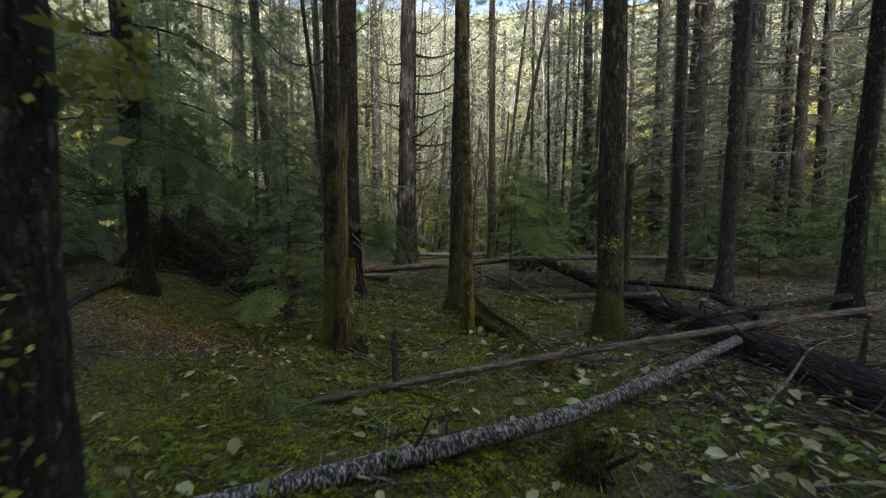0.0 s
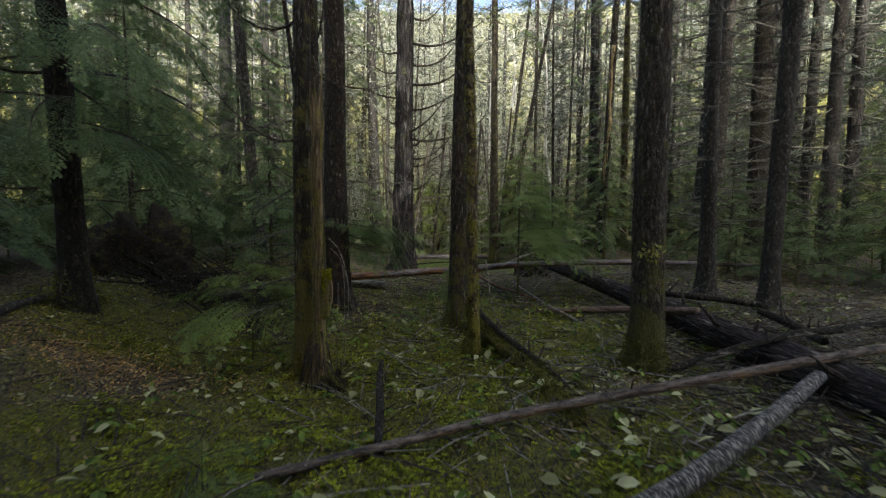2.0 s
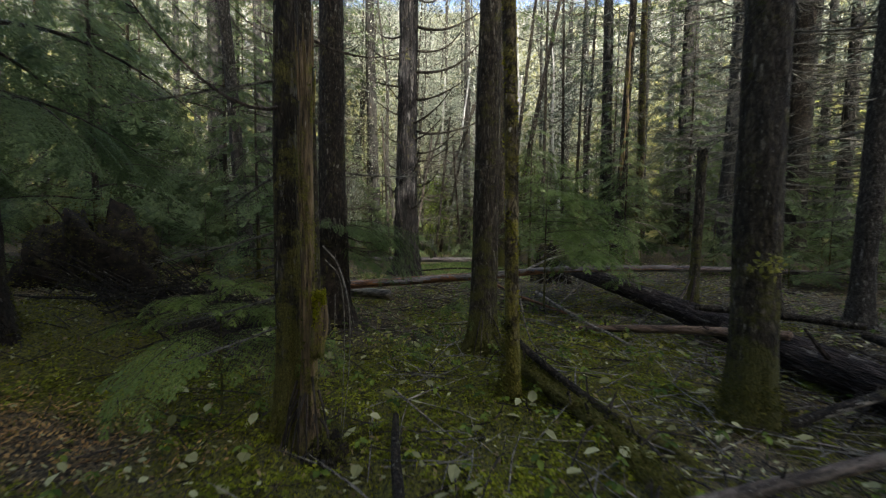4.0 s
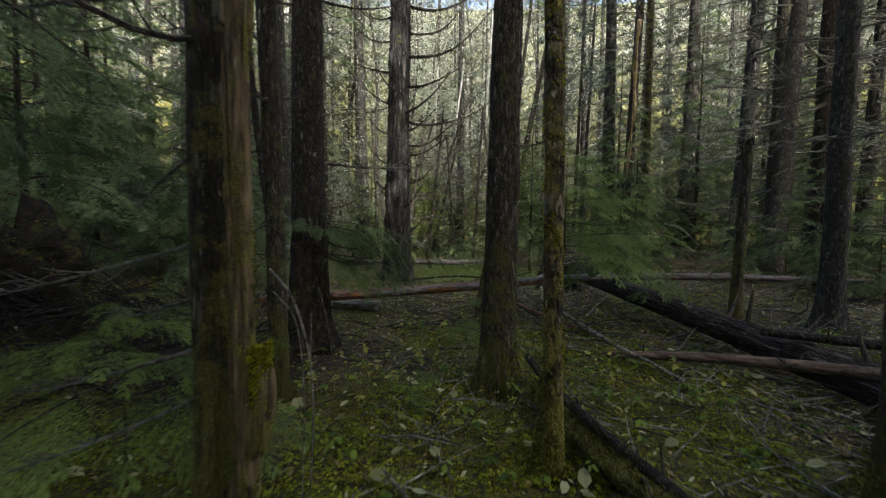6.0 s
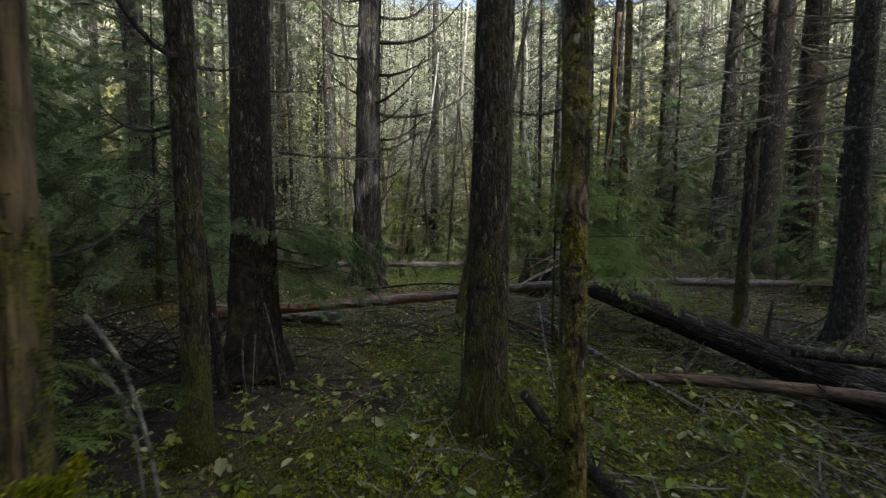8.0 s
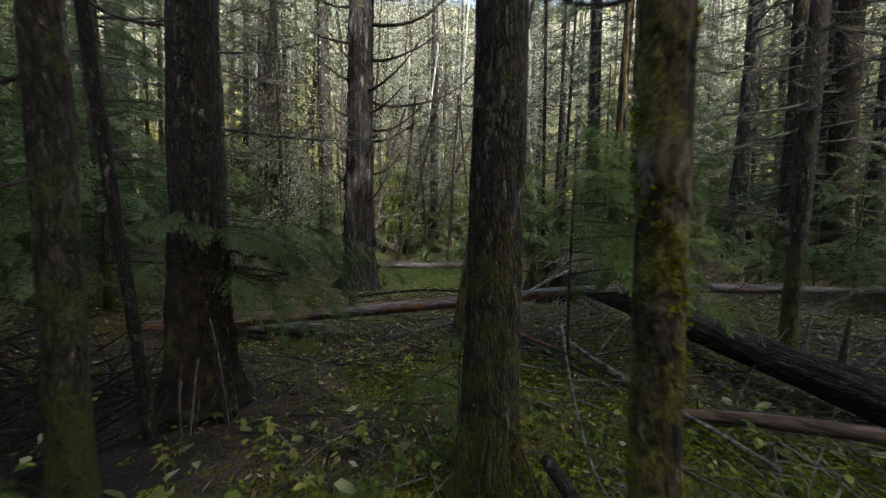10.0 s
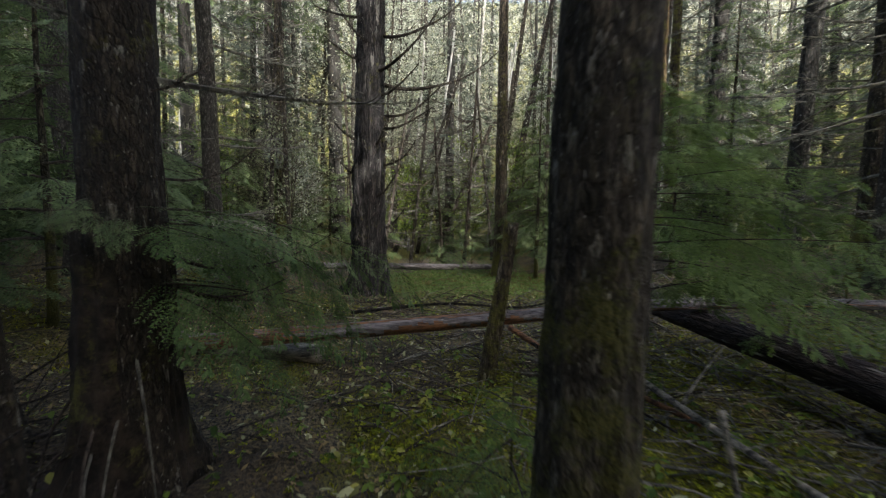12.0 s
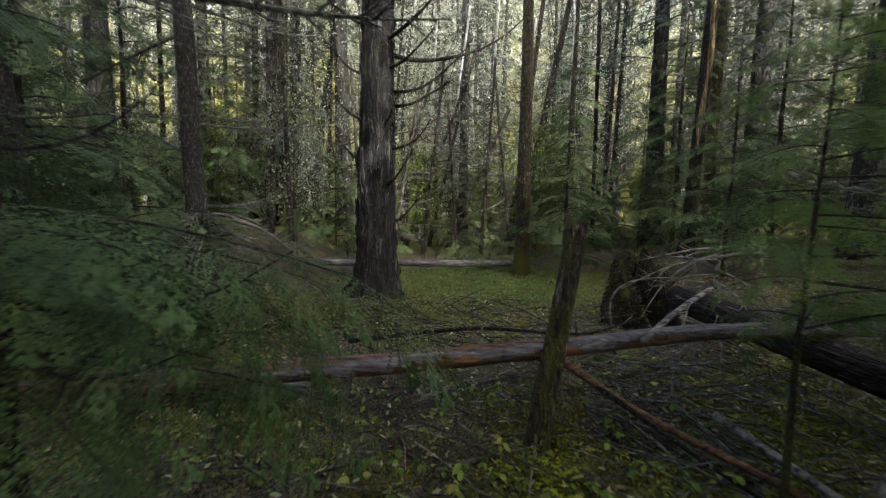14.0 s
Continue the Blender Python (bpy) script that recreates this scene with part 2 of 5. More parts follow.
def gz(x, y):
    """Height of the forest floor."""
    x, y = np.asarray(x, float), np.asarray(y, float)
    z = 0.62 * smooth(-2.3, -4.4, x) * smooth(2.0, 4.6, y) + 0.25 * smooth(-4.4, -9, x)
    z = z + 0.30 * smooth(2.9, 4.9, x) * smooth(4.0, 6.5, y) + 0.25 * smooth(5.0, 9.0, x) * smooth(4, 9, y)
    z = z - 0.12 * smooth(11.5, 16, y) * smooth(6, 2, np.abs(x))
    z = z + (0.028 * wave(x, y) + 0.026 * wave(3.1 * x + 1, 3.3 * y)) * smooth(60, 30, y)
    near = smooth(22, 14, y) * smooth(9, 6, np.abs(x))
    z = z + near * (0.018 * np.sin(9.1 * x + 2.3 * np.sin(5.3 * y)) * np.cos(8.3 * y + 1.7 * np.sin(6.1 * x)) + 0.012 * np.sin(17.3 * x + 2.1 * np.cos(11.0 * y)) * np.sin(15.1 * y + 1.9 * np.sin(13.0 * x)))
    r = np.maximum(0, np.hypot(x * 0.7, y) - 34)
    return z + 0.55 * r * smooth(0, 24, r) * smooth(-20, 10, y)


def blob(x, y, cx, cy, sx, sy):
    return np.exp(-((x - cx) / sx) ** 2 - ((y - cy) / sy) ** 2)


def mossy(x, y):
    """How mossy the floor is, 0 to 1."""
    m = 1.0 * blob(x, y, -1.1, 2.6, 1.9, 1.7) + 0.95 * blob(x, y, -0.2, 5.9, 1.1, 1.5) + 0.8 * blob(x, y, 1.7, 7.6, 0.9, 0.9) + 0.6 * blob(x, y, 3.4, 10.0, 1.4, 1.0) + 0.9 * blob(x, y, 1.0, 15.6, 2.4, 2.4)
    m = m + 0.75 * blob(x, y, -3.4, 5.6, 1.6, 1.6) + 0.32 * blob(x, y, 2.0, 3.0, 1.6, 1.2) + 0.55 * blob(x, y, 0.4, 8.9, 0.9, 0.6) - 0.7 * blob(x, y, -2.2, 7.9, 1.2, 1.0) - 0.6 * blob(x, y, -3.0, 4.7, 0.8, 0.35)
    m = m + 0.16 * smooth(-3.5, -2, x) * smooth(5.5, 4, x) * smooth(9.5, 8, y) + 0.30 * blob(x, y, 1.3, 5.4, 1.0, 1.0) + 0.25 * blob(x, y, 2.2, 6.6, 0.7, 0.8) + 0.34 * smooth(7.5, 9, y) * smooth(15, 12.5, y) * smooth(7, 4, np.abs(x)) + 0.16 * smooth(4, 6, y) * smooth(9, 7, y) + 0.22 * smooth(11.5, 14, y)
    return np.clip(m + 0.20 * wave(1.9 * x, 1.9 * y) + 0.75 * smooth(19, 26, np.hypot(x, y)), 0, 1)


def bare(x, y):
    """Dark bare soil, 0 to 1, under the thick conifer and along the rotten log."""
    return np.clip(1.25 * blob(x, y, -2.1, 7.75, 0.95, 0.75) + 0.95 * blob(x, y, -3.0, 7.3, 1.0, 0.8) + 0.7 * blob(x, y, -2.3, 6.7, 0.6, 0.5) + 0.7 * blob(x, y, 0.8, 5.6, 0.25, 0.8) + 0.5 * blob(x, y, -1.25, 5.3, 0.45, 0.5), 0, 1)


def build_mesh(name, verts, tris=(), quads=(), mats=(), slots=None, shade=False):
    me = bpy.data.meshes.new(name)
    tris, quads = np.asarray(tris, np.int32).reshape(-1, 3), np.asarray(quads, np.int32).reshape(-1, 4)
    verts = np.asarray(verts, np.float32)
    me.vertices.add(len(verts))
    me.vertices.foreach_set("co", verts.ravel())
    me.loops.add(tris.size + quads.size)
    me.loops.foreach_set("vertex_index", np.concatenate([tris.ravel(), quads.ravel()]))
    n = len(tris) + len(quads)
    me.polygons.add(n)
    starts = np.concatenate([np.arange(len(tris)) * 3, tris.size + np.arange(len(quads)) * 4]).astype(np.int32)
    me.polygons.foreach_set("loop_start", starts)
    if slots is not None:
        me.polygons.foreach_set("material_index", np.asarray(slots, np.int32))
    me.polygons.foreach_set("use_smooth", np.full(n, shade))
    for m in mats:
        me.materials.append(m)
    me.update(calc_edges=True)
    return me


def part(name, me, parent=None, label="", m=None):
    ob = new(name, me)
    if parent is not None:
        ob.parent = parent
    if m is not None:
        ob.matrix_basis = m
    if label:
        ob["label"] = label
    return ob


def thing(name, x, y, z, label, category, group="", kind=""):
    ob = new(name)
    ob.empty_display_size = 0.1
    ob.location = (x, y, z)
    return tagged(ob, label, category, group, kind)


def curve(points, n):
    """A smooth line through the points, with n steps to each piece."""
    p = np.asarray(points, float)
    ext = np.vstack([2 * p[0] - p[1], p, 2 * p[-1] - p[-2]])
    out = []
    for i in range(len(p) - 1):
        a, b, c, d = ext[i:i + 4]
        u = np.linspace(0, 1, n, endpoint=False)[:, None]
        out.append(0.5 * (2 * b + (c - a) * u + (2 * a - 5 * b + 4 * c - d) * u ** 2 + (3 * b - a - 3 * c + d) * u ** 3))
    return np.vstack(out + [p[-1:]])


def tube(path, radii, sides=10, relief=None, cap=True):
    """Rings along a path: vertices, triangles, quads. relief(angle, length) scales the radius."""
    path = np.asarray(path, float)
    radii = np.broadcast_to(np.asarray(radii, float), (len(path),))
    t = np.gradient(path, axis=0)
    t /= np.linalg.norm(t, axis=1)[:, None] + 1e-9
    ref = np.array([0.0, 1.0, 0.0]) if abs(t[0, 1]) < 0.8 else np.array([1.0, 0, 0])
    u = np.cross(t, ref)
    u /= np.linalg.norm(u, axis=1)[:, None] + 1e-9
    w = np.cross(t, u)
    ang = np.linspace(0, 2 * np.pi, sides, endpoint=False)
    along = np.concatenate([[0], np.cumsum(np.linalg.norm(np.diff(path, axis=0), axis=1))])
    rad = radii[:, None] * (relief(ang[None, :], along[:, None]) if relief else 1.0)
    rad = np.broadcast_to(rad, (len(path), sides))
    v = path[:, None, :] + rad[:, :, None] * (np.cos(ang)[None, :, None] * u[:, None, :] + np.sin(ang)[None, :, None] * w[:, None, :])
    v = v.reshape(-1, 3)
    i, j = np.arange(len(path) - 1)[:, None], np.arange(sides)[None, :]
    q = np.stack([i * sides + j, i * sides + (j + 1) % sides, (i + 1) * sides + (j + 1) % sides, (i + 1) * sides + j], -1).reshape(-1, 4)
    tr = np.zeros((0, 3), int)
    if cap:
        k = len(v)
        v = np.vstack([v, path[:1], path[-1:]])
        a = np.arange(sides)
        last = (len(path) - 1) * sides
        tr = np.vstack([np.stack([(a + 1) % sides, a, np.full(sides, k)], 1), np.stack([last + a, last + (a + 1) % sides, np.full(sides, k + 1)], 1)])
    return v, tr, q


def join(pieces):
    """Join (vertices, triangles, quads) pieces into one."""
    v, t, q, n = [], [], [], 0
    for a, b, c in pieces:
        v.append(a)
        t.append(np.asarray(b, int).reshape(-1, 3) + n)
        q.append(np.asarray(c, int).reshape(-1, 4) + n)
        n += len(a)
    return np.vstack(v), np.vstack(t), np.vstack(q)


def ridges(seed, depth=0.07, count=11):
    """Bark furrows as a radius factor."""
    r = np.random.default_rng(seed)
    ph = r.uniform(0, 6.28, 8)

    def f(a, s):
        d = np.sin(count * a + 1.6 * np.sin(2.1 * s + ph[0]) + ph[1]) * np.cos(3.0 * s + ph[2] + 2 * np.sin(3 * a))
        d = d + 0.7 * np.sin((2 * count + 1) * a + 2.2 * np.sin(4.3 * s + ph[3])) * np.sin(7.0 * s + ph[4] + 3 * np.cos(2 * a))
        d = d + 0.5 * np.sin((3 * count + 2) * a + 9.0 * s + ph[6]) * np.sin(17.0 * s + ph[7] + 4 * np.sin(4 * a))
        return 1 + depth * 0.6 * d + 0.05 * np.sin(2 * a + ph[5] + 0.7 * s)
    return f


def leaf_cloud(centres, spread_xyz, count, size, rng):
    c = centres[rng.integers(0, len(centres), count)] + rng.normal(0, 1, (count, 3)) * spread_xyz
    a = rng.normal(0, 1, (count, 3))
    a /= np.linalg.norm(a, axis=1)[:, None]
    b = np.cross(a, rng.normal(0, 1, (count, 3)))
    b /= np.linalg.norm(b, axis=1)[:, None]
    s = size * rng.uniform(0.6, 1.3, (count, 1))
    v = np.stack([c - a * s, c + b * s * 0.5, c + a * s, c - b * s * 0.5], 1).reshape(-1, 3)
    return v, (), np.arange(count * 4).reshape(-1, 4)


# ---- foliage templates ----
def spray(length, twigs, leaves, leaf, rng, droop=0.25, width=0.24):
    """A flat fan of needles along +x: vertices and triangles."""
    v = []
    for side in (-1, 1):
        for i in range(twigs):
            s = (i + 0.3 + 0.4 * rng.random()) / twigs
            tl = length * (0.46 * (1 - s) ** 0.75 * min(1, 0.45 + 2.2 * s) + 0.05) * rng.uniform(0.75, 1.15)
            a = radians(58 - 18 * s + rng.uniform(-8, 8))
            d = np.array([math.cos(a), side * math.sin(a), rng.uniform(-0.12, 0.04)])
            nrm = np.array([-d[1], d[0], 0])
            for j in range(leaves):
                u = (j + 0.5) / leaves
                base = np.array([length * s, 0, 0]) + d * tl * u + np.array([0, 0, -0.25 * (tl * u) ** 2 / length])
                for lr in (-1, 1):
                    ln = leaf * rng.uniform(0.8, 1.2) * (1 - 0.45 * u)
                    tip = base + ln * (0.62 * d + lr * 0.78 * nrm) + np.array([0, 0, rng.uniform(-0.25, 0.1) * ln])
                    v += [base - d * leaf * width, base + d * leaf * width, tip]
    v = np.array(v)
    v[:, 2] -= droop * v[:, 0] ** 2 / length
    return v, np.arange(len(v)).reshape(-1, 3)


def placed(template, mats):
    v, f = template
    m = np.asarray(mats)
    out = np.einsum("nij,kj->nki", m[:, :3, :3], v) + m[:, None, :3, 3]
    return out.reshape(-1, 3), (f[None] + (np.arange(len(m)) * len(v))[:, None, None]).reshape(-1, 3)


def bough(length, sprays, template, rng, droop=0.35, rise=0.15, thick=0.012, size=0.42, rings=9, sides=5):
    """A live bough along +x of the given length: stem piece and leaf piece."""
    u = np.linspace(0, 1, rings)
    path = np.stack([length * u, 0.05 * length * np.sin(2.5 * u + rng.uniform(0, 6)), length * (rise * u - droop * u ** 2)], 1)
    stem = tube(path, thick * (1 - 0.85 * u), sides, cap=False)
    mats = []
    for k in range(sprays):
        s = 0.12 + 0.88 * (k + 0.5 * rng.random()) / sprays
        side = 1 if k % 2 else -1
        p = np.array([np.interp(s, u, path[:, i]) for i in range(3)])
        slope = math.degrees(math.atan2(rise - 2 * droop * s, 1))
        sc = size * (1.25 - 0.6 * s) * rng.uniform(0.8, 1.2) * min(1, length)
        yaw = side * rng.uniform(28, 62) * (1 - 0.5 * s) if k < sprays - 1 else 0
        m = pose(*p, rng.uniform(-14, 14), -slope + rng.uniform(-5, 9), yaw) @ Matrix.Scale(sc / 0.4, 4)
        mats.append(np.array(m))
    lv, lf = placed(template, mats)
    return stem, (lv, lf, np.zeros((0, 4), int))


def bough_mesh(name, *args, mats=None, **kw):
    stem, leaves = bough(*args, **kw)
    v, t, q = join([stem, leaves])
    ns = len(stem[1])
    slots = np.concatenate([np.zeros(ns), np.ones(len(leaves[1])), np.zeros(len(q))])
    return build_mesh(name, v, t, q, mats or (DEADWOOD, NEEDLE), slots)


FINE = spray(0.4, 12, 8, 0.0175, RNG, 0.42)
MEDIUM = spray(0.4, 7, 3, 0.054, RNG, width=0.20)
COARSE = spray(0.4, 5, 2, 0.090, RNG, width=0.15)
BOUGH_FINE = [bough_mesh("bough_fine", 1.0, 13, FINE, RNG, droop=0.30 + 0.1 * i, mats=(DEADWOOD, NEEDLE)) for i in range(3)]
BOUGH_YOUNG = [bough_mesh("bough_young", 1.0, 11, FINE, RNG, droop=0.28 + 0.1 * i, mats=(DEADWOOD, NEEDLE_LIGHT)) for i in range(3)]
BOUGH_FLAT = [bough_mesh("bough_flat", 1.0, 15, FINE, RNG, droop=0.09 + 0.05 * i, rise=0.05, size=0.40, thick=0.006, mats=(DEADWOOD, NEEDLE_LIGHT)) for i in range(4)]
BOUGH_SAPLING = [bough_mesh("bough_sapling", 1.0, 15, FINE, RNG, droop=0.10 + 0.04 * i, rise=0.06, size=0.40, thick=0.006, mats=(DEADWOOD, NEEDLE_SAPLING)) for i in range(3)]
BOUGH_DROOP = [bough_mesh("bough_droop", 1.0, 14, FINE, RNG, droop=0.24 + 0.06 * i, rise=0.06, size=0.38, thick=0.006, mats=(DEADWOOD, NEEDLE_DEEP)) for i in range(4)]
BOUGH_MID = [bough_mesh("bough_mid", 1.0, 9, MEDIUM, RNG, droop=0.30 + 0.12 * i, mats=(DEADWOOD, NEEDLE)) for i in range(4)]


def bare_branch(length, rng, up=0.2, twigs=7, thick=0.014, sag=0.25, moss=0, fine=0):
    """A dead bough along +x with side twigs."""
    u = np.linspace(0, 1, 8)
    path = np.stack([length * u, 0.06 * length * np.sin(3 * u + rng.uniform(0, 6)) * u, length * (-sag * u * (1 - u) * 2 + up * u ** 2)], 1)
    out = [tube(path, thick * (1 - 0.88 * u) + 0.0012, 5)]
    for k in range(twigs):
        s = rng.uniform(0.2, 0.95)
        p = np.array([np.interp(s, u, path[:, i]) for i in range(3)])
        ln = length * rng.uniform(0.10, 0.34) * (1.15 - s)
        a = rng.choice([-1, 1]) * rng.uniform(0.5, 1.1)
        d = np.array([math.cos(a), math.sin(a), rng.uniform(-0.4, 0.35)])
        w = np.linspace(0, 1, 4)[:, None]
        out.append(tube(p + d * ln * w + np.array([0, 0, 0.2 * ln]) * w ** 2, thick * 0.35 * (1 - 0.8 * w[:, 0]) + 0.0008, 3, cap=False))
        for j in range(fine):
            e = d * rng.uniform(0.4, 1.0) + np.array([0.5, rng.uniform(-0.9, 0.9), rng.uniform(-0.7, 0.25)])
            p2, w2 = p + d * ln * rng.uniform(0.25, 0.9), np.linspace(0, 1, 3)[:, None]
            out.append(tube(p2 + e * ln * 0.42 * w2, thick * 0.17 * (1 - 0.8 * w2[:, 0]) + 0.0006, 3, cap=False))
    for k in range(moss):
        s = rng.uniform(0.1, 0.9)
        p = np.array([np.interp(s, u, path[:, i]) for i in range(3)])
        ln = rng.uniform(0.03, 0.10)
        w = np.linspace(0, 1, 3)[:, None]
        out.append(tube(p + np.array([rng.uniform(-0.3, 0.3), rng.uniform(-.3, .3), -1]) * ln * w, 0.012 * (1 - 0.8 * w[:, 0]), 4))
    return join(out)


BARE = [build_mesh("dead_branch", *bare_branch(1.0, RNG, up=0.15 + 0.12 * i, twigs=8 + i, fine=1), mats=(DEADWOOD,)) for i in range(4)]
BARE_GREY = [build_mesh("dead_branch_grey", *bare_branch(1.0, RNG, up=-0.1 - 0.1 * i, twigs=9, sag=-0.12), mats=(GREYWOOD,)) for i in range(3)]
BARE_LICHEN = [build_mesh("dead_branch_lichen", *bare_branch(1.0, RNG, up=-0.12 + 0.12 * i, twigs=16, thick=0.011, sag=0.12 - 0.05 * i, fine=2), mats=(LICHENWOOD,)) for i in range(4)]


def crown_mesh(name, height, reach, boughs, mat, rng, template=COARSE, sprays=5, size=0.9):
    """A conical live crown, base at z = 0."""
    pieces, leaves = [], []
    for k in range(boughs):
        s = (k + rng.random()) / boughs
        ln = reach * (1 - s) ** 0.7 * rng.uniform(0.65, 1.15) + 0.3
        stem, lv = bough(ln, sprays, template, rng, droop=rng.uniform(0.2, 0.5), thick=0.02, size=size * (0.6 + 0.4 * (1 - s)), rings=5, sides=3)
        m = np.array(pose(0, 0, s * height, 0, rng.uniform(-12, 12), k * 137.5 + rng.uniform(-20, 20)))
        for piece, store in ((stem, pieces), (lv, leaves)):
            store.append((piece[0] @ m[:3, :3].T + m[:3, 3], piece[1], piece[2]))
    a, b = join(pieces), join(leaves)
    v, t, q = join([a, b])
    return build_mesh(name, v, t, q, (DEADWOOD, mat), np.concatenate([np.zeros(len(a[1])), np.ones(len(b[1])), np.zeros(len(a[2]))]))


CROWN = [crown_mesh("crown", 9.0, 2.0, 30, NEEDLE, RNG, sprays=4, size=0.9) for i in range(3)]
CROWN_FAR = [crown_mesh("crown_far", 12.0, 2.4, 50, NEEDLE_FAR, RNG, sprays=4, size=1.05) for i in range(4)]


# ---- ground ----
def ground():
    ax = np.unique(np.concatenate([np.linspace(-200, -14, 40), np.arange(-14, -4.5, 0.13), np.arange(-4.5, 5.5, 0.07), np.arange(5.5, 14.01, 0.13), np.linspace(14, 200, 40)]))
    ay = np.unique(np.concatenate([np.linspace(-120, -3, 24), np.arange(-3, 0.8, 0.13), np.arange(0.8, 11.5, 0.07), np.arange(11.5, 20.01, 0.13), np.linspace(20, 240, 60)]))
    gx, gy = np.meshgrid(ax, ay)
    v = np.stack([gx, gy, gz(gx, gy)], -1).reshape(-1, 3)
    n, k = len(ax), len(ay)
    i, j = np.arange(k - 1)[:, None], np.arange(n - 1)[None, :]
    q = np.stack([i * n + j, i * n + j + 1, (i + 1) * n + j + 1, (i + 1) * n + j], -1).reshape(-1, 4)
    me = build_mesh("ground", v, (), q, (GROUND,), shade=True)
    me.attributes.new("moss", "FLOAT", "POINT").data.foreach_set("value", mossy(v[:, 0], v[:, 1]).astype(np.float32))
    me.attributes.new("soil", "FLOAT", "POINT").data.foreach_set("value", bare(v[:, 0], v[:, 1]).astype(np.float32))
    ob = new("ground", me)
    tagged(ob, "uneven mossy forest floor with leaf litter", "forest floor", kind="structure")


ground()

# ---- standing trees ----
def trunk_mesh(name, r, lean, zb, top, mat, seed, near=True, flare=0.8, flare_h=0.25, relief=0.07, bend=0.0):
    """A trunk whose axis passes the object's origin at z = 1.5 above the world's zero; base at zb, local z from the base."""
    step = 0.06 if near else 0.35
    low = np.arange(-0.15, min(top, 6.5), step)
    zs = np.concatenate([low, np.arange(low[-1] + 0.4, top + 0.4, 0.4)])
    rng = np.random.default_rng(seed)
    ph = rng.uniform(0, 6.28, 3)
    x = lean * (zs + zb - 1.5) + bend * np.sin(zs * 0.5 + ph[0]) + 0.006 * np.sin(zs * 2 + ph[1])
    y = bend * np.cos(zs * 0.45 + ph[2])
    h = np.clip(zs, 0, None)
    rad = r * np.clip(1.06 - 0.035 * h, 0.25, 2)
    lobes = rng.integers(4, 7)
    ridge = ridges(seed, relief, 9)

    def rel(a, s):
        hh = np.clip(s - 0.15, 0, None)
        fl = np.exp(-hh / flare_h)
        return ridge(a, s) * (1 + flare * fl * (0.45 + 0.55 * np.cos(lobes * a / 2 + ph[1] + 0.4 * np.sin(a)) ** 2))
    v, t, q = tube(np.stack([x, y, zs], 1), rad, 32 if near else 12, rel)
    return build_mesh(name, v, t, q, (mat,), shade=True)


TREES = 0


def tree(x, y, lean, r, mat, label, near=True, top=18.0, dead=0, dead_len=(0.5, 1.2), dead_from=1.2, dead_to=7.0, kinds=None, crown=True, crown_at=10.5,
         flare=0.8, flare_h=0.25, relief=0.07, bend=0.0, group="standing conifers", zb=None, side=None, name="conifer_tree"):
    global TREES
    TREES += 1
    seed = 100 + TREES
    rng = np.random.default_rng(seed)
    zb = float(gz(x, y)) if zb is None else zb
    root = thing(name, x, y, zb, label, "tree", group)
    part("trunk", trunk_mesh("trunk", r, lean, zb, top, mat, seed, near, flare, flare_h, relief, bend), root)
    for k in range(dead):
        z = dead_from + (dead_to - dead_from) * ((k + rng.random()) / dead) ** 0.9
        yaw = rng.uniform(0, 360) if side is None else rng.uniform(*side)
        ln = rng.uniform(*dead_len)
        px, sc = lean * (z + zb - 1.5), ln
        part("dead_branch", rng.choice(kinds or BARE), root, m=pose(px, 0, z, rng.uniform(-25, 25), rng.uniform(-8, 14), yaw) @ Matrix.Scale(sc, 4))
    if crown:
        part("crown", CROWN[seed % 3], root, m=pose(lean * (crown_at + zb - 1.5), 0, crown_at, 0, 0, rng.uniform(0, 360)) @ Matrix.Scale(rng.uniform(0.85, 1.15), 4))
    return root


def boughs_on(root, mesh_list, rows, name="live_bough"):
    """Live boughs at given heights: (z, yaw, length, pitch) or (x, y, z, yaw, length, pitch)."""
    for k, row in enumerate(rows):
        x, y, z, yaw, ln, pitch = row if len(row) == 6 else (0, 0, *row)
        part(name, mesh_list[k % len(mesh_list)], root, m=pose(x, y, z, (k * 37) % 47 - 23, pitch, yaw) @ Matrix.Scale(ln, 4))


t_near = tree(-1.20, 1.12, 0, 0.14, BARK_DARK, "dark rough-barked conifer beside the path with yellowing twigs", dead=6, relief=0.10)
t_a = tree(-4.00, 5.57, -0.04, 0.123, BARK_DARK, "dark conifer on a low mossy bank with drooping boughs", dead=10, flare=0.9)
t_b = tree(-1.315, 5.02, 0.0, 0.083, BARK_SNAGTREE, "mossy brown conifer standing against a rotten snag", dead=8, flare=1.2, flare_h=0.3)
t_v = tree(-1.64, 6.63, -0.02, 0.072, BARK, "slender grey-barked conifer behind a rotten snag", dead=14, flare=0.6)
t_c = tree(-1.79, 8.15, 0.0, 0.185, BARK_DARK, "thick dark conifer with flared roots and stepped bark", dead=9, flare=1.0, flare_h=0.32, dead_from=1.6)
t_e = tree(-1.25, 14.6, 0.01, 0.31, BARK_SHAGGY, "thick conifer with shaggy bark and mossy upturned branches", dead=0, flare=0.7, flare_h=0.3, relief=0.18, zb=-0.1)


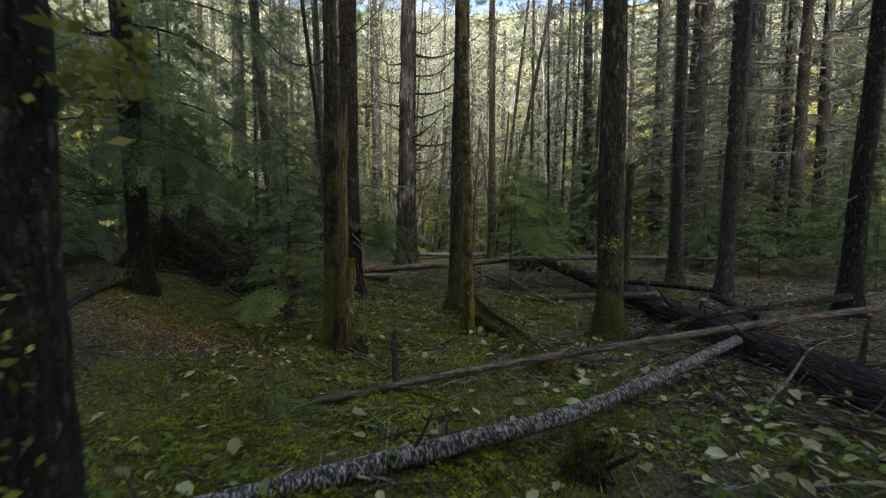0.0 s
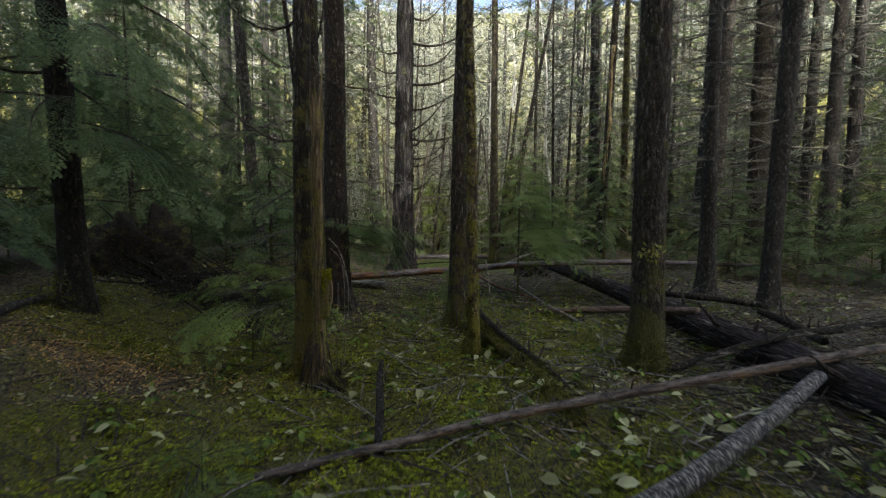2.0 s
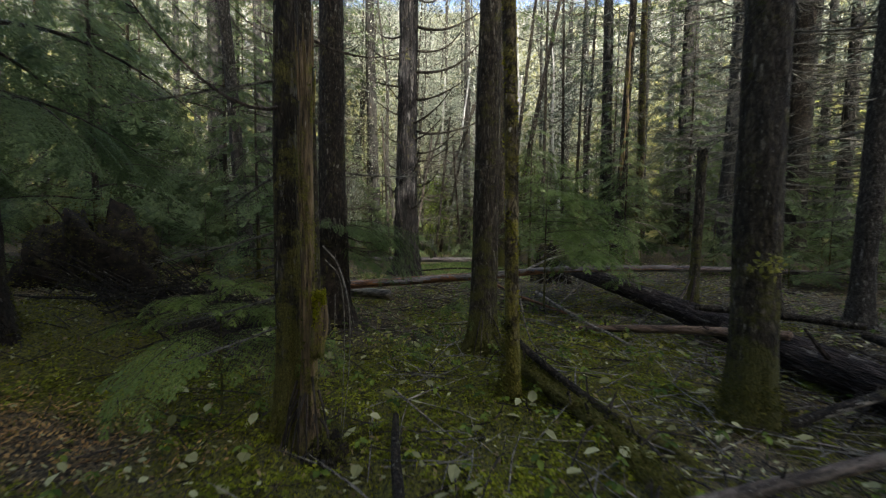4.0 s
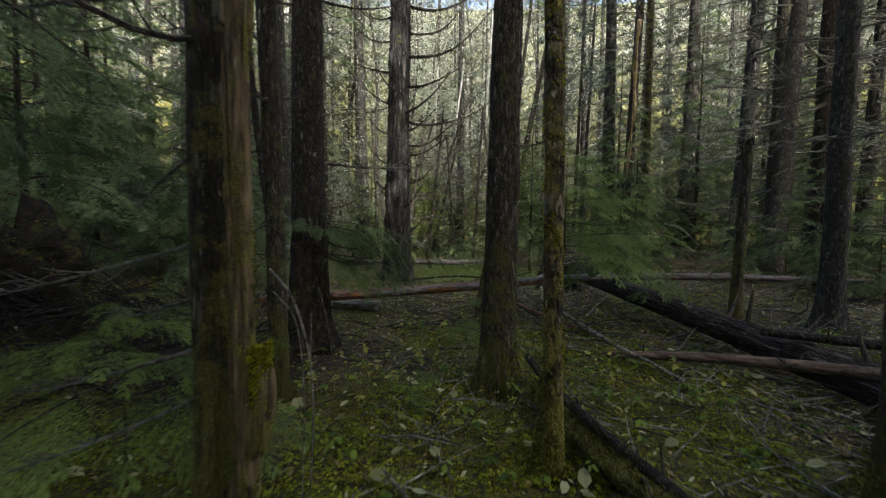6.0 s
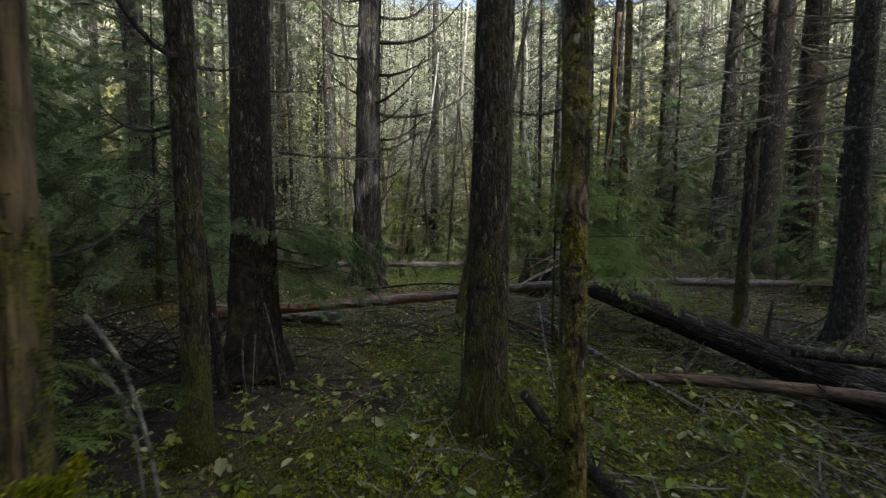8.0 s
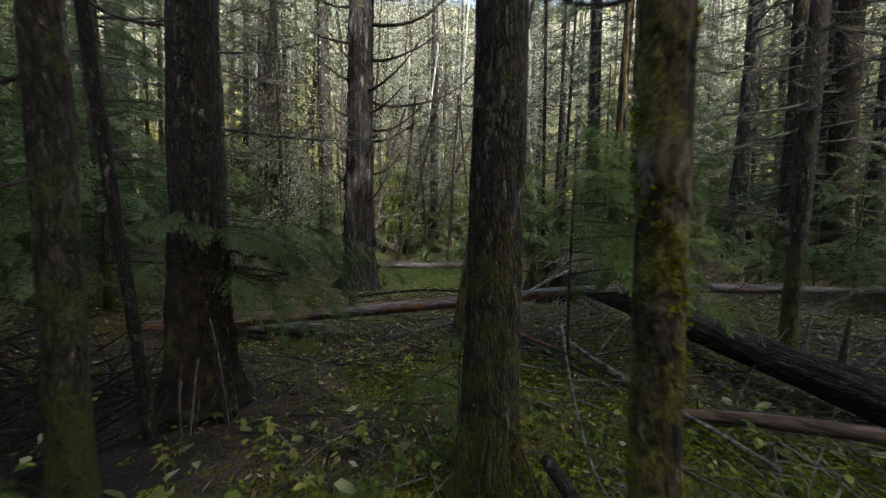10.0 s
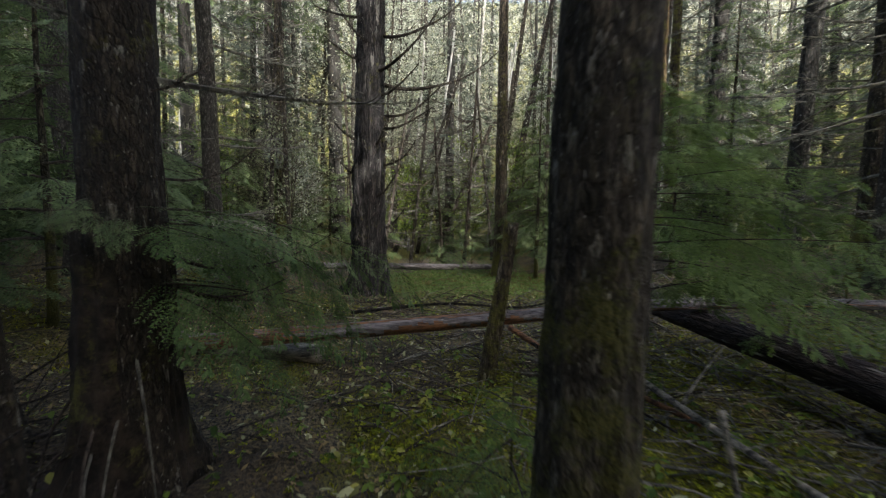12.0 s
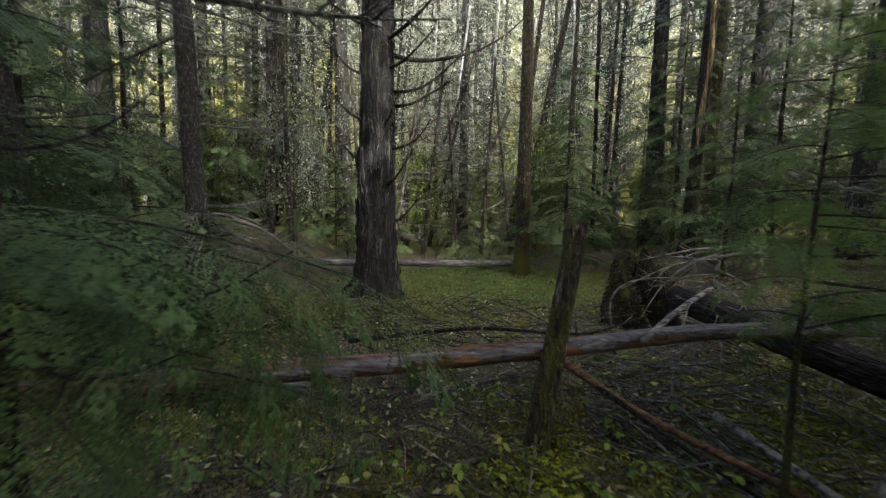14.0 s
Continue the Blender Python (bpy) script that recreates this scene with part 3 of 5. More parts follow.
def upturned(root, rows, rng):
    """Dark boughs that sag away from the trunk and turn up at their tips, hung with moss."""
    for z, yaw, ln, lift in rows:
        yaw, ln, lift = yaw + rng.uniform(-26, 22), ln * rng.uniform(0.6, 1.1), lift * rng.uniform(0.55, 1.25)
        u = np.linspace(0, 1, 12)
        path = np.stack([ln * u, 0.10 * ln * np.sin(2.6 * u + rng.uniform(0, 6)) * u, ln * (-0.07 * np.sin(np.pi * u ** 0.8) + 0.03 * np.sin(7 * u + yaw) * u + lift * u ** 2.6)], 1)
        out = [tube(path, 0.040 * (0.55 + 0.22 * ln) * (1 - 0.84 * u) + 0.004, 7)]
        for k in range(7):
            s = rng.uniform(0.25, 0.97)
            p = np.array([np.interp(s, u, path[:, i]) for i in range(3)])
            d = np.array([rng.uniform(0.3, 1.0), rng.uniform(-0.7, 0.7), rng.uniform(0.0, 0.9)]) * ln * rng.uniform(0.06, 0.20)
            w = np.linspace(0, 1, 4)[:, None]
            out.append(tube(p + d * w + np.array([0, 0, 0.3 * abs(d[0])]) * w ** 2, 0.006 * (1 - 0.8 * w[:, 0]) + 0.001, 4, cap=False))
        for k in range(int(9 * ln)):
            s = rng.uniform(0.15, 1.0)
            p = np.array([np.interp(s, u, path[:, i]) for i in range(3)])
            w = np.linspace(0, 1, 3)[:, None]
            out.append(tube(p + np.array([rng.uniform(-0.4, 0.4), rng.uniform(-0.4, 0.4), -1]) * rng.uniform(0.03, 0.13) * w, 0.013 * (1 - 0.75 * w[:, 0]), 4, cap=False))
        part("mossy_branch", build_mesh("mossy_branch", *join(out), mats=(BARK_DARK,)), root, m=pose(0.01 * z, 0, z, rng.uniform(-12, 12), rng.uniform(-4, 4), yaw))


upturned(t_e, ((5.15, -8, 2.5, 0.50), (4.45, -22, 2.0, 0.58), (4.28, 6, 2.4, 0.36), (3.62, -14, 2.3, 0.42), (3.38, 12, 1.6, 0.30), (2.62, -4, 1.5, 0.55), (2.0, -30, 1.3, 0.62), (1.3, 8, 0.9, 0.5), (5.9, -20, 2.6, 0.46),
               (6.5, 10, 2.4, 0.42), (7.2, -10, 2.3, 0.40), (8.0, 15, 2.2, 0.4), (3.0, -48, 1.2, 0.5), (4.0, -60, 1.4, 0.5), (2.4, 170, 0.7, 0.5), (3.1, 195, 0.9, 0.5), (3.9, 165, 1.0, 0.45), (4.7, 200, 1.2, 0.4),
               (5.5, 178, 1.3, 0.4), (6.3, 190, 1.3, 0.4), (7.0, 160, 1.3, 0.4), (5.0, -100, 1.2, 0.4)), np.random.default_rng(301))
tree(-3.78, 25.0, -0.02, 0.34, BARK_FAR, "tall straight conifer far back in the wood", near=False, top=20, dead=22, dead_to=13, dead_len=(0.8, 2.0), crown_at=8.5)
t_g = tree(1.96, 17.1, -0.01, 0.155, BARK, "straight slim conifer at the edge of a grassy gap", near=False, top=16, dead=18, dead_to=10, dead_len=(0.5, 1.4), crown_at=8.5)
t_f = tree(0.26, 7.08, 0.01, 0.137, BARK, "brown conifer with scaly bark and a mossy flared foot", dead=4, side=(120, 230), dead_len=(0.3, 0.6), kinds=BARE_LICHEN, flare=1.0, flare_h=0.3, relief=0.09)
t_f2 = tree(0.33, 5.68, -0.03, 0.056, BARK_PATCHY, "thin moss-covered trunk with patchy bark", dead=8, flare=0.4, dead_len=(0.2, 0.6))
t_h = tree(2.04, 5.17, -0.01, 0.142, BARK, "brown conifer with mossy foot and small green sprigs", dead=4, flare=0.6)
tree(4.47, 8.14, -0.01, 0.113, BARK_GREY, "slim grey conifer with bare dead branches", dead=34, kinds=BARE_LICHEN, dead_len=(0.6, 1.5))
tree(4.69, 6.98, 0.03, 0.11, BARK_GREY, "leaning grey conifer with bare dead branches", dead=40, kinds=BARE_LICHEN, dead_len=(0.6, 1.6))
tree(5.60, 5.75, 0.05, 0.115, BARK_DARK, "dark leaning conifer with pale bark on one side", dead=36, kinds=BARE_LICHEN, dead_len=(0.6, 1.6))
FAR = "conifer trunk with bare lower branches deeper in the wood"
for x, y, a, r, mt in ((7.02, 12.0, 0.03, 0.165, BARK_GREY), (10.4, 14.8, 0.03, 0.24, BARK_FAR), (9.4, 11.4, 0.01, 0.15, BARK_GREY), (10.9, 12.4, 0.0, 0.15, BARK_FAR), (10.4, 20.8, 0, 0.31, BARK_FAR),
                       (7.37, 12.58, 0.0, 0.18, BARK), (8.8, 12.9, -0.01, 0.25, BARK_DARK), (8.86, 15.7, 0.04, 0.22, BARK_FAR),
                       (7.44, 18.5, -0.01, 0.15, BARK_MOSS), (8.9, 28.6, -0.03, 0.2, BARK_FAR), (-8.8, 18.6, 0, 0.30, BARK_FAR), (-4.62, 11.57, -0.07, 0.14, BARK_GREY), (-8.5, 22, -0.01, 0.25, BARK_FAR),
                       (-5.48, 22.7, -0.01, 0.18, BARK), (-3.76, 13.42, -0.03, 0.13, BARK_GREY)):
    if mt:
        tree(x, y, a, r, mt, FAR, near=y < 11, top=18, dead=66 if x > 4 else 30, dead_to=12, dead_from=0.8, dead_len=(0.9, 2.6), crown_at=9.0 if x > 6 else 7.5, kinds=BARE_LICHEN)

t_red = tree(6.06, 17.1, 0.035, 0.15, BARK_DARK, "split conifer with a strip of bare reddish wood", near=False, top=14, dead=20, dead_to=10, dead_len=(0.6, 1.6), kinds=BARE_LICHEN, crown=False)
zs = np.linspace(2.6, 7.6, 30)
v, t, q = tube(np.stack([0.035 * (zs - 1.5) - 0.03 + 0.03 * np.sin(1.7 * zs), -0.10 + 0 * zs, zs], 1), 0.075 * (0.6 + 0.4 * np.sin(zs * 2.3) ** 2), 12, ridges(93, 0.2, 5))
part("bare_wood", build_mesh("bare_wood", v, t, q, (ROTTEN,), shade=True), t_red, "strip of bare reddish wood")

THIN = "thin leaning stem deep in the sunlit wood"
tree(3.6, 26.0, 0.107, 0.13, BARK_DARK, THIN, near=False, top=16, dead=8, dead_to=14, crown=False)
tree(3.7, 24.5, 0.186, 0.15, BARK_DARK, THIN, near=False, top=15, dead=8, dead_to=14, crown=False)
tree(-0.6, 24.0, 0.36, 0.07, BARK_GREY, THIN, near=False, top=8, dead=5, dead_to=7, crown=False)
tree(-1.6, 23.0, 0.30, 0.06, BARK_GREY, THIN, near=False, top=6, dead=4, dead_to=6, crown=False)
tree(1.1, 22.5, 0.42, 0.08, BARK_DARK, THIN, near=False, top=5, dead=4, dead_to=5, crown=False)
for x, y, a, r, mt in ((0.05, 27, 0.0, 0.13, BARK_GREY), (-6.2, 25, 0.02, 0.07, BARK_DARK), (-6.9, 27, -0.03, 0.08, BARK_DARK), (6.4, 23, 0.02, 0.08, BARK_DARK),
                       (-5.6, 30, 0.03, 0.10, BARK_DARK), (7.5, 25, 0.03, 0.09, BARK_DARK), (4.2, 20.5, 0.0, 0.07, BARK_DARK), (-10.5, 24, 0.01, 0.10, BARK_DARK), (-4.0, 18.5, -0.03, 0.06, BARK_DARK), 
                       (5.2, 21, -0.02, 0.07, BARK_DARK), (-1.9, 26, 0.05, 0.07, BARK_DARK), (-5.0, 20.0, 0.04, 0.07, BARK_DARK), (6.8, 20.5, 0.0, 0.09, BARK_DARK)):
    tree(x, y, a, r, mt, "slim straight stem with bare twigs deep in the wood", near=False, top=18, dead=26, dead_to=12, dead_len=(0.6, 1.6), crown=False, group="slim background stems")
for x, y, a in ((-8.6, 30, 0.02), (-9.0, 31, -0.03), (-8.2, 29.5, 0.05), (-7.2, 31, 0.03), (3.0, 31, 0.04), (5.6, 33, -0.03), (-12, 28, 0.02)):
    tree(x, y, a, 0.09, BARK_PALE, "slender white-barked birch in the sun", near=False, top=15, dead=6, dead_to=13, crown=False, group="white birches", name="birch_tree", bend=0.05)
tree(-2.05, 7.64, -0.11, 0.036, BARK_DARK, "thin dark leaning sapling beside a thick conifer", dead=10, dead_len=(0.3, 0.9), top=6, crown=False, flare=0.3)
for z, yaw, ln, pitch, mesh in ((1.66, 20, 0.62, -8, BARE[1]), (2.15, 16, 1.5, -2, BARE_LICHEN[1]), (2.7, -20, 0.9, -6, BARE_LICHEN[0]), (2.4, 200, 0.9, 0, BARE_LICHEN[2]), (1.30, 10, 0.9, 12, BARE[1]), (1.15, 30, 0.9, 16, BARE[0]), (1.2, -14, 0.8, 18, BARE[1])):
    part("dead_branch", mesh, t_c, m=pose(0.1, 0.03, z, 0, pitch, yaw) @ Matrix.Scale(ln, 4))
# near-black sleeve over the lower bark, ragged at its upper rim
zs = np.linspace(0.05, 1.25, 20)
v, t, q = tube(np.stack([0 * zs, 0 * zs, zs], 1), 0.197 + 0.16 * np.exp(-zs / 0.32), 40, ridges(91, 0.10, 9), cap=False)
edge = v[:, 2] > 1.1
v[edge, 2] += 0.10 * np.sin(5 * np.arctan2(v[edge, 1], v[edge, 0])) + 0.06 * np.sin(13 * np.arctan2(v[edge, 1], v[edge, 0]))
part("lower_bark", build_mesh("lower_bark", v, t, q, (SOIL,), shade=True), t_c, "near-black lower bark with a ragged rim")

# unseen conifer rows added behind the path's start, to keep sun off the near wood
CROWN_TALL = [crown_mesh("crown_tall", 23.0, 4.6, 60, NEEDLE, RNG, template=spray(0.4, 3, 1, 0.16, RNG), sprays=6, size=2.6) for i in range(2)]
rs = np.random.default_rng(61)
for row in range(3):
    for k in range(18):
        x, y = -24 + 3.1 * k + 1.5 * (row % 2) + rs.uniform(-0.5, 0.5), -11.5 - 3.0 * row + rs.uniform(-0.6, 0.6)
        root = thing("conifer_tree", x, y, float(gz(x, y)), "unseen dense conifer added to block the sun", "tree", "surrounding conifers")
        part("trunk", trunk_mesh("surrounding_trunk", 0.2, 0, 0, 24, BARK_FAR, 900, False) if row + k == 0 else bpy.data.meshes["surrounding_trunk"], root)
        # crowns left of x = 3 are enlarged to shade the left side
        part("crown", CROWN_TALL[k % 2], root, m=pose(0, 0, 1.5, 0, 0, rs.uniform(0, 360)) @ Matrix.Scale(rs.uniform(0.80, 0.98) * (1.18 if x < 3 else 1.0), 4))

# broken snag with a torn top
def broken(x, y, lean, r, zb, h, mat, label, seed, name, category, torn=0.35, flare=0.5, r_top=0.8, lean_y=0.0):
    zs = np.arange(-0.1, h, 0.04)
    rel = ridges(seed, 0.12, 7)
    path = np.stack([lean * (zs + zb - 1.5), lean_y * zs, zs], 1)
    v, t, q = tube(path, r * np.linspace(1, r_top, len(zs)) * (1 + flare * np.exp(-np.clip(zs, 0, None) / 0.2)), 24, rel)
    top = v[:, 2] > h - 0.12
    a = np.arctan2(v[:, 1] - lean_y * h, v[:, 0] - lean * (h + zb - 1.5))
    v[top, 2] += torn * (0.5 + 0.5 * np.sin(2 * a[top] + seed) + 0.4 * np.sin(7 * a[top]))
    root = thing(name, x, y, zb, label, category)
    part("trunk", build_mesh("broken_trunk", v, t, q, (mat,), shade=True), root)
    return root


snag = broken(-1.14, 4.88, 0.0, 0.050, 0.0, 2.42, ROTTEN, "rotten orange-brown snag with a mossy torn stump", 5, "snag", "snag", torn=0.3, flare=1.0)
pole = broken(0.56, 9.48, 0.14, 0.074, -0.03, 1.45, BARK_MOSS, "leaning mossy dead pole broken off at chest height", 8, "dead_pole", "dead pole", torn=0.06, flare=0.2)
broken(3.85, 8.85, 0.02, 0.078, 0.25, 2.45, BARK, "grey dead pole with a snapped flat top", 9, "dead_pole", "dead pole", torn=0.03, flare=0.2, r_top=0.9)

# ---- fallen wood ----
def fallen(name, points, radii, mat, label, category="log", sides=20, seed=1, relief=0.08, steps=14, group="", shell=None, stubs=5, cover=2.0):
    p = np.asarray(points, float)
    o = p.mean(0)
    path = curve(p - o, steps)
    rad = np.interp(np.linspace(0, 1, len(path)), np.linspace(0, 1, len(radii)), radii)
    root = thing(name, *o, label, category, group)
    part("trunk", build_mesh(name, *tube(path, rad, sides, ridges(seed, relief, 7)), mats=(mat,), shade=True), root)
    rng = np.random.default_rng(seed + 40)
    if shell:
        # flakes of bark that still cling to the upper side
        v, t, q = tube(path, rad * 1.0 + 0.005, 40, ridges(seed + 1, relief, 7), cap=False)
        mid = v[q].mean(1)
        along = np.repeat(np.arange(len(path) - 1), 40)
        up = (mid[:, 2] - (path[along, 2] + path[along + 1, 2]) / 2) / rad[along]
        frac = along / len(path)
        keep = up > 0.0 + 0.5 * np.sin(along * 0.33 + seed) + 0.3 * np.sin(along * 1.9 + 5 * up)
        keep = keep | (frac > cover)
        part("bark", build_mesh("clinging_bark", v, t, q[keep], (shell,), shade=True), root, "grey flaking bark")
    for k in range(stubs):
        i = int(rng.integers(2, len(path) - 2))
        a = rng.uniform(0.2, 2.9)
        along = path[i + 1] - path[i - 1]
        across = np.cross(along, (0, 0, 1.0))
        d = across / np.linalg.norm(across) * math.cos(a) + np.array([0, 0, math.sin(a)]) + along / np.linalg.norm(along) * rng.uniform(-0.5, 0.5)
        p0, ln = path[i] + d * rad[i] * 0.7, rng.uniform(0.5, 2.2) * rad[i] + 0.03
        st = tube(np.stack([p0, p0 + d * ln * 0.6, p0 + d * ln * 1.2 + np.array([0, 0, 0.02])]), np.array([0.16, 0.12, 0.05]) * rad[i] + 0.003, 6)
        part("branch_stub", build_mesh("branch_stub", *st, mats=(DEADWOOD,)), root)
    return root, path, rad


fallen("fallen_birch", [(-1.9, 1.75, 0.02), (-1.02, 2.14, 0.04), (-0.58, 2.28, 0.08), (0.06, 2.54, 0.11), (0.78, 2.82, 0.15), (1.37, 3.16, 0.18), (2.05, 3.62, 0.22), (3.08, 4.36, 0.27)], [0.066, 0.064, 0.054, 0.048], BARK_BIRCH, "fallen birch stem with flaky black and white bark", "fallen birch", seed=21, steps=30, stubs=2)
fallen("fallen_pole", [(-1.07, 3.33, 0.03), (-0.2, 3.65, 0.09), (0.66, 3.97, 0.14), (3.2, 4.45, 0.385), (5.47, 5.10, 0.48), (7.5, 5.7, 0.55)], [0.024, 0.03, 0.034, 0.04], POLEWOOD, "thin fallen pole with reddish peeled wood", "fallen pole", seed=22, steps=26, shell=POLEBARK)
fallen("fallen_pole", [(2.15, 5.02, 0.05), (3.28, 5.03, 0.405), (4.4, 5.3, 0.45), (6.5, 6.0, 0.57)], [0.03, 0.035, 0.05], GREYWOOD, "dark fallen pole with pale lichen patches", "fallen pole", seed=23, steps=26, shell=BARK_DARK)
fallen("fallen_log", [(2.62, 11.8, 0.495), (2.95, 8.5, 0.36), (3.07, 7.3, 0.305), (3.24, 5.6, 0.23), (3.42, 3.8, 0.15), (3.58, 2.2, 0.08)], [0.145, 0.155, 0.165, 0.175], LOGBARK, "big dark fallen trunk with furrowed bark", "fallen trunk", 44, 24, 0.10, 34, stubs=12)
fallen("fallen_log", [(1.55, 7.82, 0.05), (2.05, 7.56, 0.12), (2.6, 7.02, 0.25), (2.98, 6.45, 0.36), (3.12, 6.1, 0.43)], [0.035, 0.046, 0.048, 0.046], BROWNLOG, "brown barkless log propped on a bigger trunk", "log", seed=25)
fallen("fallen_log", [(2.75, 7.05, 0.52), (3.5, 6.68, 0.50), (4.1, 6.35, 0.46)], [0.036, 0.042, 0.036], BARK_DARK, "short dark pole lying across a fallen trunk", "log", seed=36)
fallen("fallen_log", [(4.0, 6.25, 0.40), (3.97, 5.8, 0.37), (3.92, 5.25, 0.30)], [0.04, 0.048, 0.045], BARK_DARK, "short dark pole lying beside a fallen trunk", "log", seed=26)
# its grey bark also puts the sheen of the lit top into colour
fallen("fallen_log", [(-3.9, 9.72, 0.18), (-0.65, 9.85, 0.42), (0.7, 10.0, 0.50), (2.1, 10.1, 0.60), (4.4, 9.9, 0.66), (7.0, 9.6, 0.62)], [0.075, 0.07, 0.062, 0.05, 0.025], PEELED, "long fallen trunk with orange wood under peeling grey bark", "fallen trunk", 24, 27, steps=30, shell=GREYBARK, cover=0.58)
fallen("fallen_log", [(-4.5, 16.9, 0.15), (-0.4, 17.2, 0.12), (2.2, 17.5, 0.10)], [0.08, 0.09, 0.07], GREYBARK, "grey log lying at the edge of a grassy gap", "log", seed=28)
fallen("fallen_log", [(-6.5, 10.2, 0.45), (-3.5, 10.3, 0.24), (-1.2, 10.0, 0.12)], [0.09, 0.10, 0.09], GREYWOOD, "grey weathered log behind a thick conifer", "log", seed=29)
rot, rot_path, rot_rad = fallen("rotten_log", [(0.48, 6.75, 0.10), (0.48, 6.3, 0.14), (0.62, 5.75, 0.13), (0.84, 5.1, 0.08), (0.95, 4.5, 0.04), (1.0, 4.0, 0.0)], [0.05, 0.072, 0.076, 0.06, 0.035], BARK_SNAGTREE, "crumbling rotten log half sunk in soil and moss", "rotten log", 26, 30, 0.30, 20, stubs=9)
rq = np.random.default_rng(71)
pk = rot_path[rq.integers(4, len(rot_path), 1600)] + np.stack([rq.uniform(-0.09, 0.09, 1600), rq.uniform(-0.05, 0.05, 1600), rq.uniform(0.04, 0.11, 1600)], 1)
part("moss", build_mesh("rot_moss", *leaf_cloud(pk, 0.012, 6000, 0.010, rq), mats=(MOSS_DARK,)), rot, "patches of moss")["kind"] = "stuff"
for k in range(14):
    i = int(rq.integers(3, len(rot_path) - 3))
    e = rot_path[i] + np.array([rq.uniform(-0.45, 0.45), rq.uniform(-0.5, 0.2), rq.uniform(-0.12, 0.1)])
    part("root", build_mesh("rot_root", *tube(curve([rot_path[i], (rot_path[i] + e) / 2 + np.array([0, 0, 0.08]), e], 5), np.linspace(0.012, 0.004, 11), 5), mats=(DEADWOOD,)), rot)
fallen("fallen_branch", [(0.42, 6.62, 0.42), (0.52, 6.2, 0.32), (0.70, 5.6, 0.24), (1.0, 4.9, 0.12), (1.15, 4.4, 0.04)], [0.03, 0.034, 0.03, 0.02], BARK_DARK, "dark dead limb lying along a rotten log", "dead limb", 12, 33, 0.1)
fallen("dead_root", [(0.62, 6.6, 0.2), (0.80, 5.86, 0.08), (1.15, 4.9, 0.06), (1.45, 4.2, 0.03)], [0.04, 0.045, 0.03], BARK_SNAGTREE, "dark rotting pole trailing from a tree foot", "dead pole", seed=31, relief=0.16)

fallen("fallen_log", [(-4.02, 4.35, float(gz(-4.02, 4.35)) + 0.04), (-4.16, 5.0, float(gz(-4.16, 5.0)) + 0.06), (-4.30, 5.75, float(gz(-4.3, 5.75)) + 0.05)], [0.034, 0.042, 0.04], BARK_GREY, "short grey log on a mossy bank", "log", 16, 37, 0.1, stubs=3)
fallen("dead_branch", [(-0.57, 4.95, 0.17), (-0.54, 4.6, 0.15), (-0.48, 4.2, 0.09), (-0.42, 3.72, 0.03)], [0.022, 0.028, 0.03, 0.026], BARK_DARK, "dark broken limb lying on the moss", "dead limb", 12, 34, 0.12, stubs=4)

# root mass of a toppled tree
def root_mass(x, y, label, w, h, d, seed, name="root_mass"):
    rng = np.random.default_rng(seed)
    zb = float(gz(x, y))
    n, k = 40, 22
    th, ph = np.meshgrid(np.linspace(0, 2 * np.pi, n, endpoint=False), np.linspace(0, np.pi / 2, k))
    rr = 1 + 0.20 * np.sin(3 * th + seed) * np.cos(2 * ph) + 0.13 * np.sin(5 * th + 5 * ph + seed) + 0.09 * np.sin(9 * th + 7 * ph) * np.cos(6 * ph) + 0.06 * np.sin(15 * th + 11 * ph)
    v = np.stack([w * rr * np.cos(th) * np.cos(ph * 0.96) ** 0.6, d * rr * np.sin(th) * np.cos(ph * 0.96) ** 0.6, h * rr * np.sin(ph) - 0.1], -1).reshape(-1, 3)
    i, j = np.arange(k - 1)[:, None], np.arange(n)[None, :]
    q = np.stack([i * n + j, i * n + (j + 1) % n, (i + 1) * n + (j + 1) % n, (i + 1) * n + j], -1).reshape(-1, 4)
    root = thing(name, x, y, zb, label, "stump" if name == "mossy_stump" else "root mass")
    part("soil", build_mesh("root_soil", v, (), q, (BARK_MOSS if name == "mossy_stump" else SOIL,), shade=True), root)
    pick = v[rng.integers(0, len(v), 1200)] * rng.uniform(0.97, 1.06, (1200, 1))
    cover = part("moss", build_mesh("root_moss", *leaf_cloud(pick, 0.04 * min(1, w / 0.5), 11000 if name == "mossy_stump" else 5000, 0.014 if w > 0.3 else 0.007, rng), mats=(MOSS_DARK,)), root, "moss cushion with tufts")
    cover["kind"] = "stuff"
    for a in range(26):
        t0, p0 = rng.uniform(0, 6.28), rng.uniform(0.1, 1.3)
        s = np.array([w * math.cos(t0) * math.cos(p0), d * math.sin(t0) * math.cos(p0), h * math.sin(p0) - 0.1])
        e = s * rng.uniform(1.1, 1.5) + np.array([rng.uniform(-0.2, 0.2), rng.uniform(-0.2, 0.2), rng.uniform(-0.35, 0.1)])
        part("root", build_mesh("root", *tube(curve([s * 0.9, (s + e) / 2 + rng.uniform(-0.08, 0.08, 3), e], 5), np.linspace(0.02, 0.005, 11), 5), mats=(BARK_DARK,)), root)
    return root


root_mass(-4.75, 7.6, "dark upturned root mass covered in soil and moss", 0.85, 0.85, 0.5, 3)
root_mass(0.86, 2.45, "old low stump wrapped in yellow-green moss", 0.13, 0.28, 0.11, 12, "mossy_stump")
root_mass(-1.0, 4.78, "small crumbling mossy root mound at a snag", 0.15, 0.20, 0.12, 9)
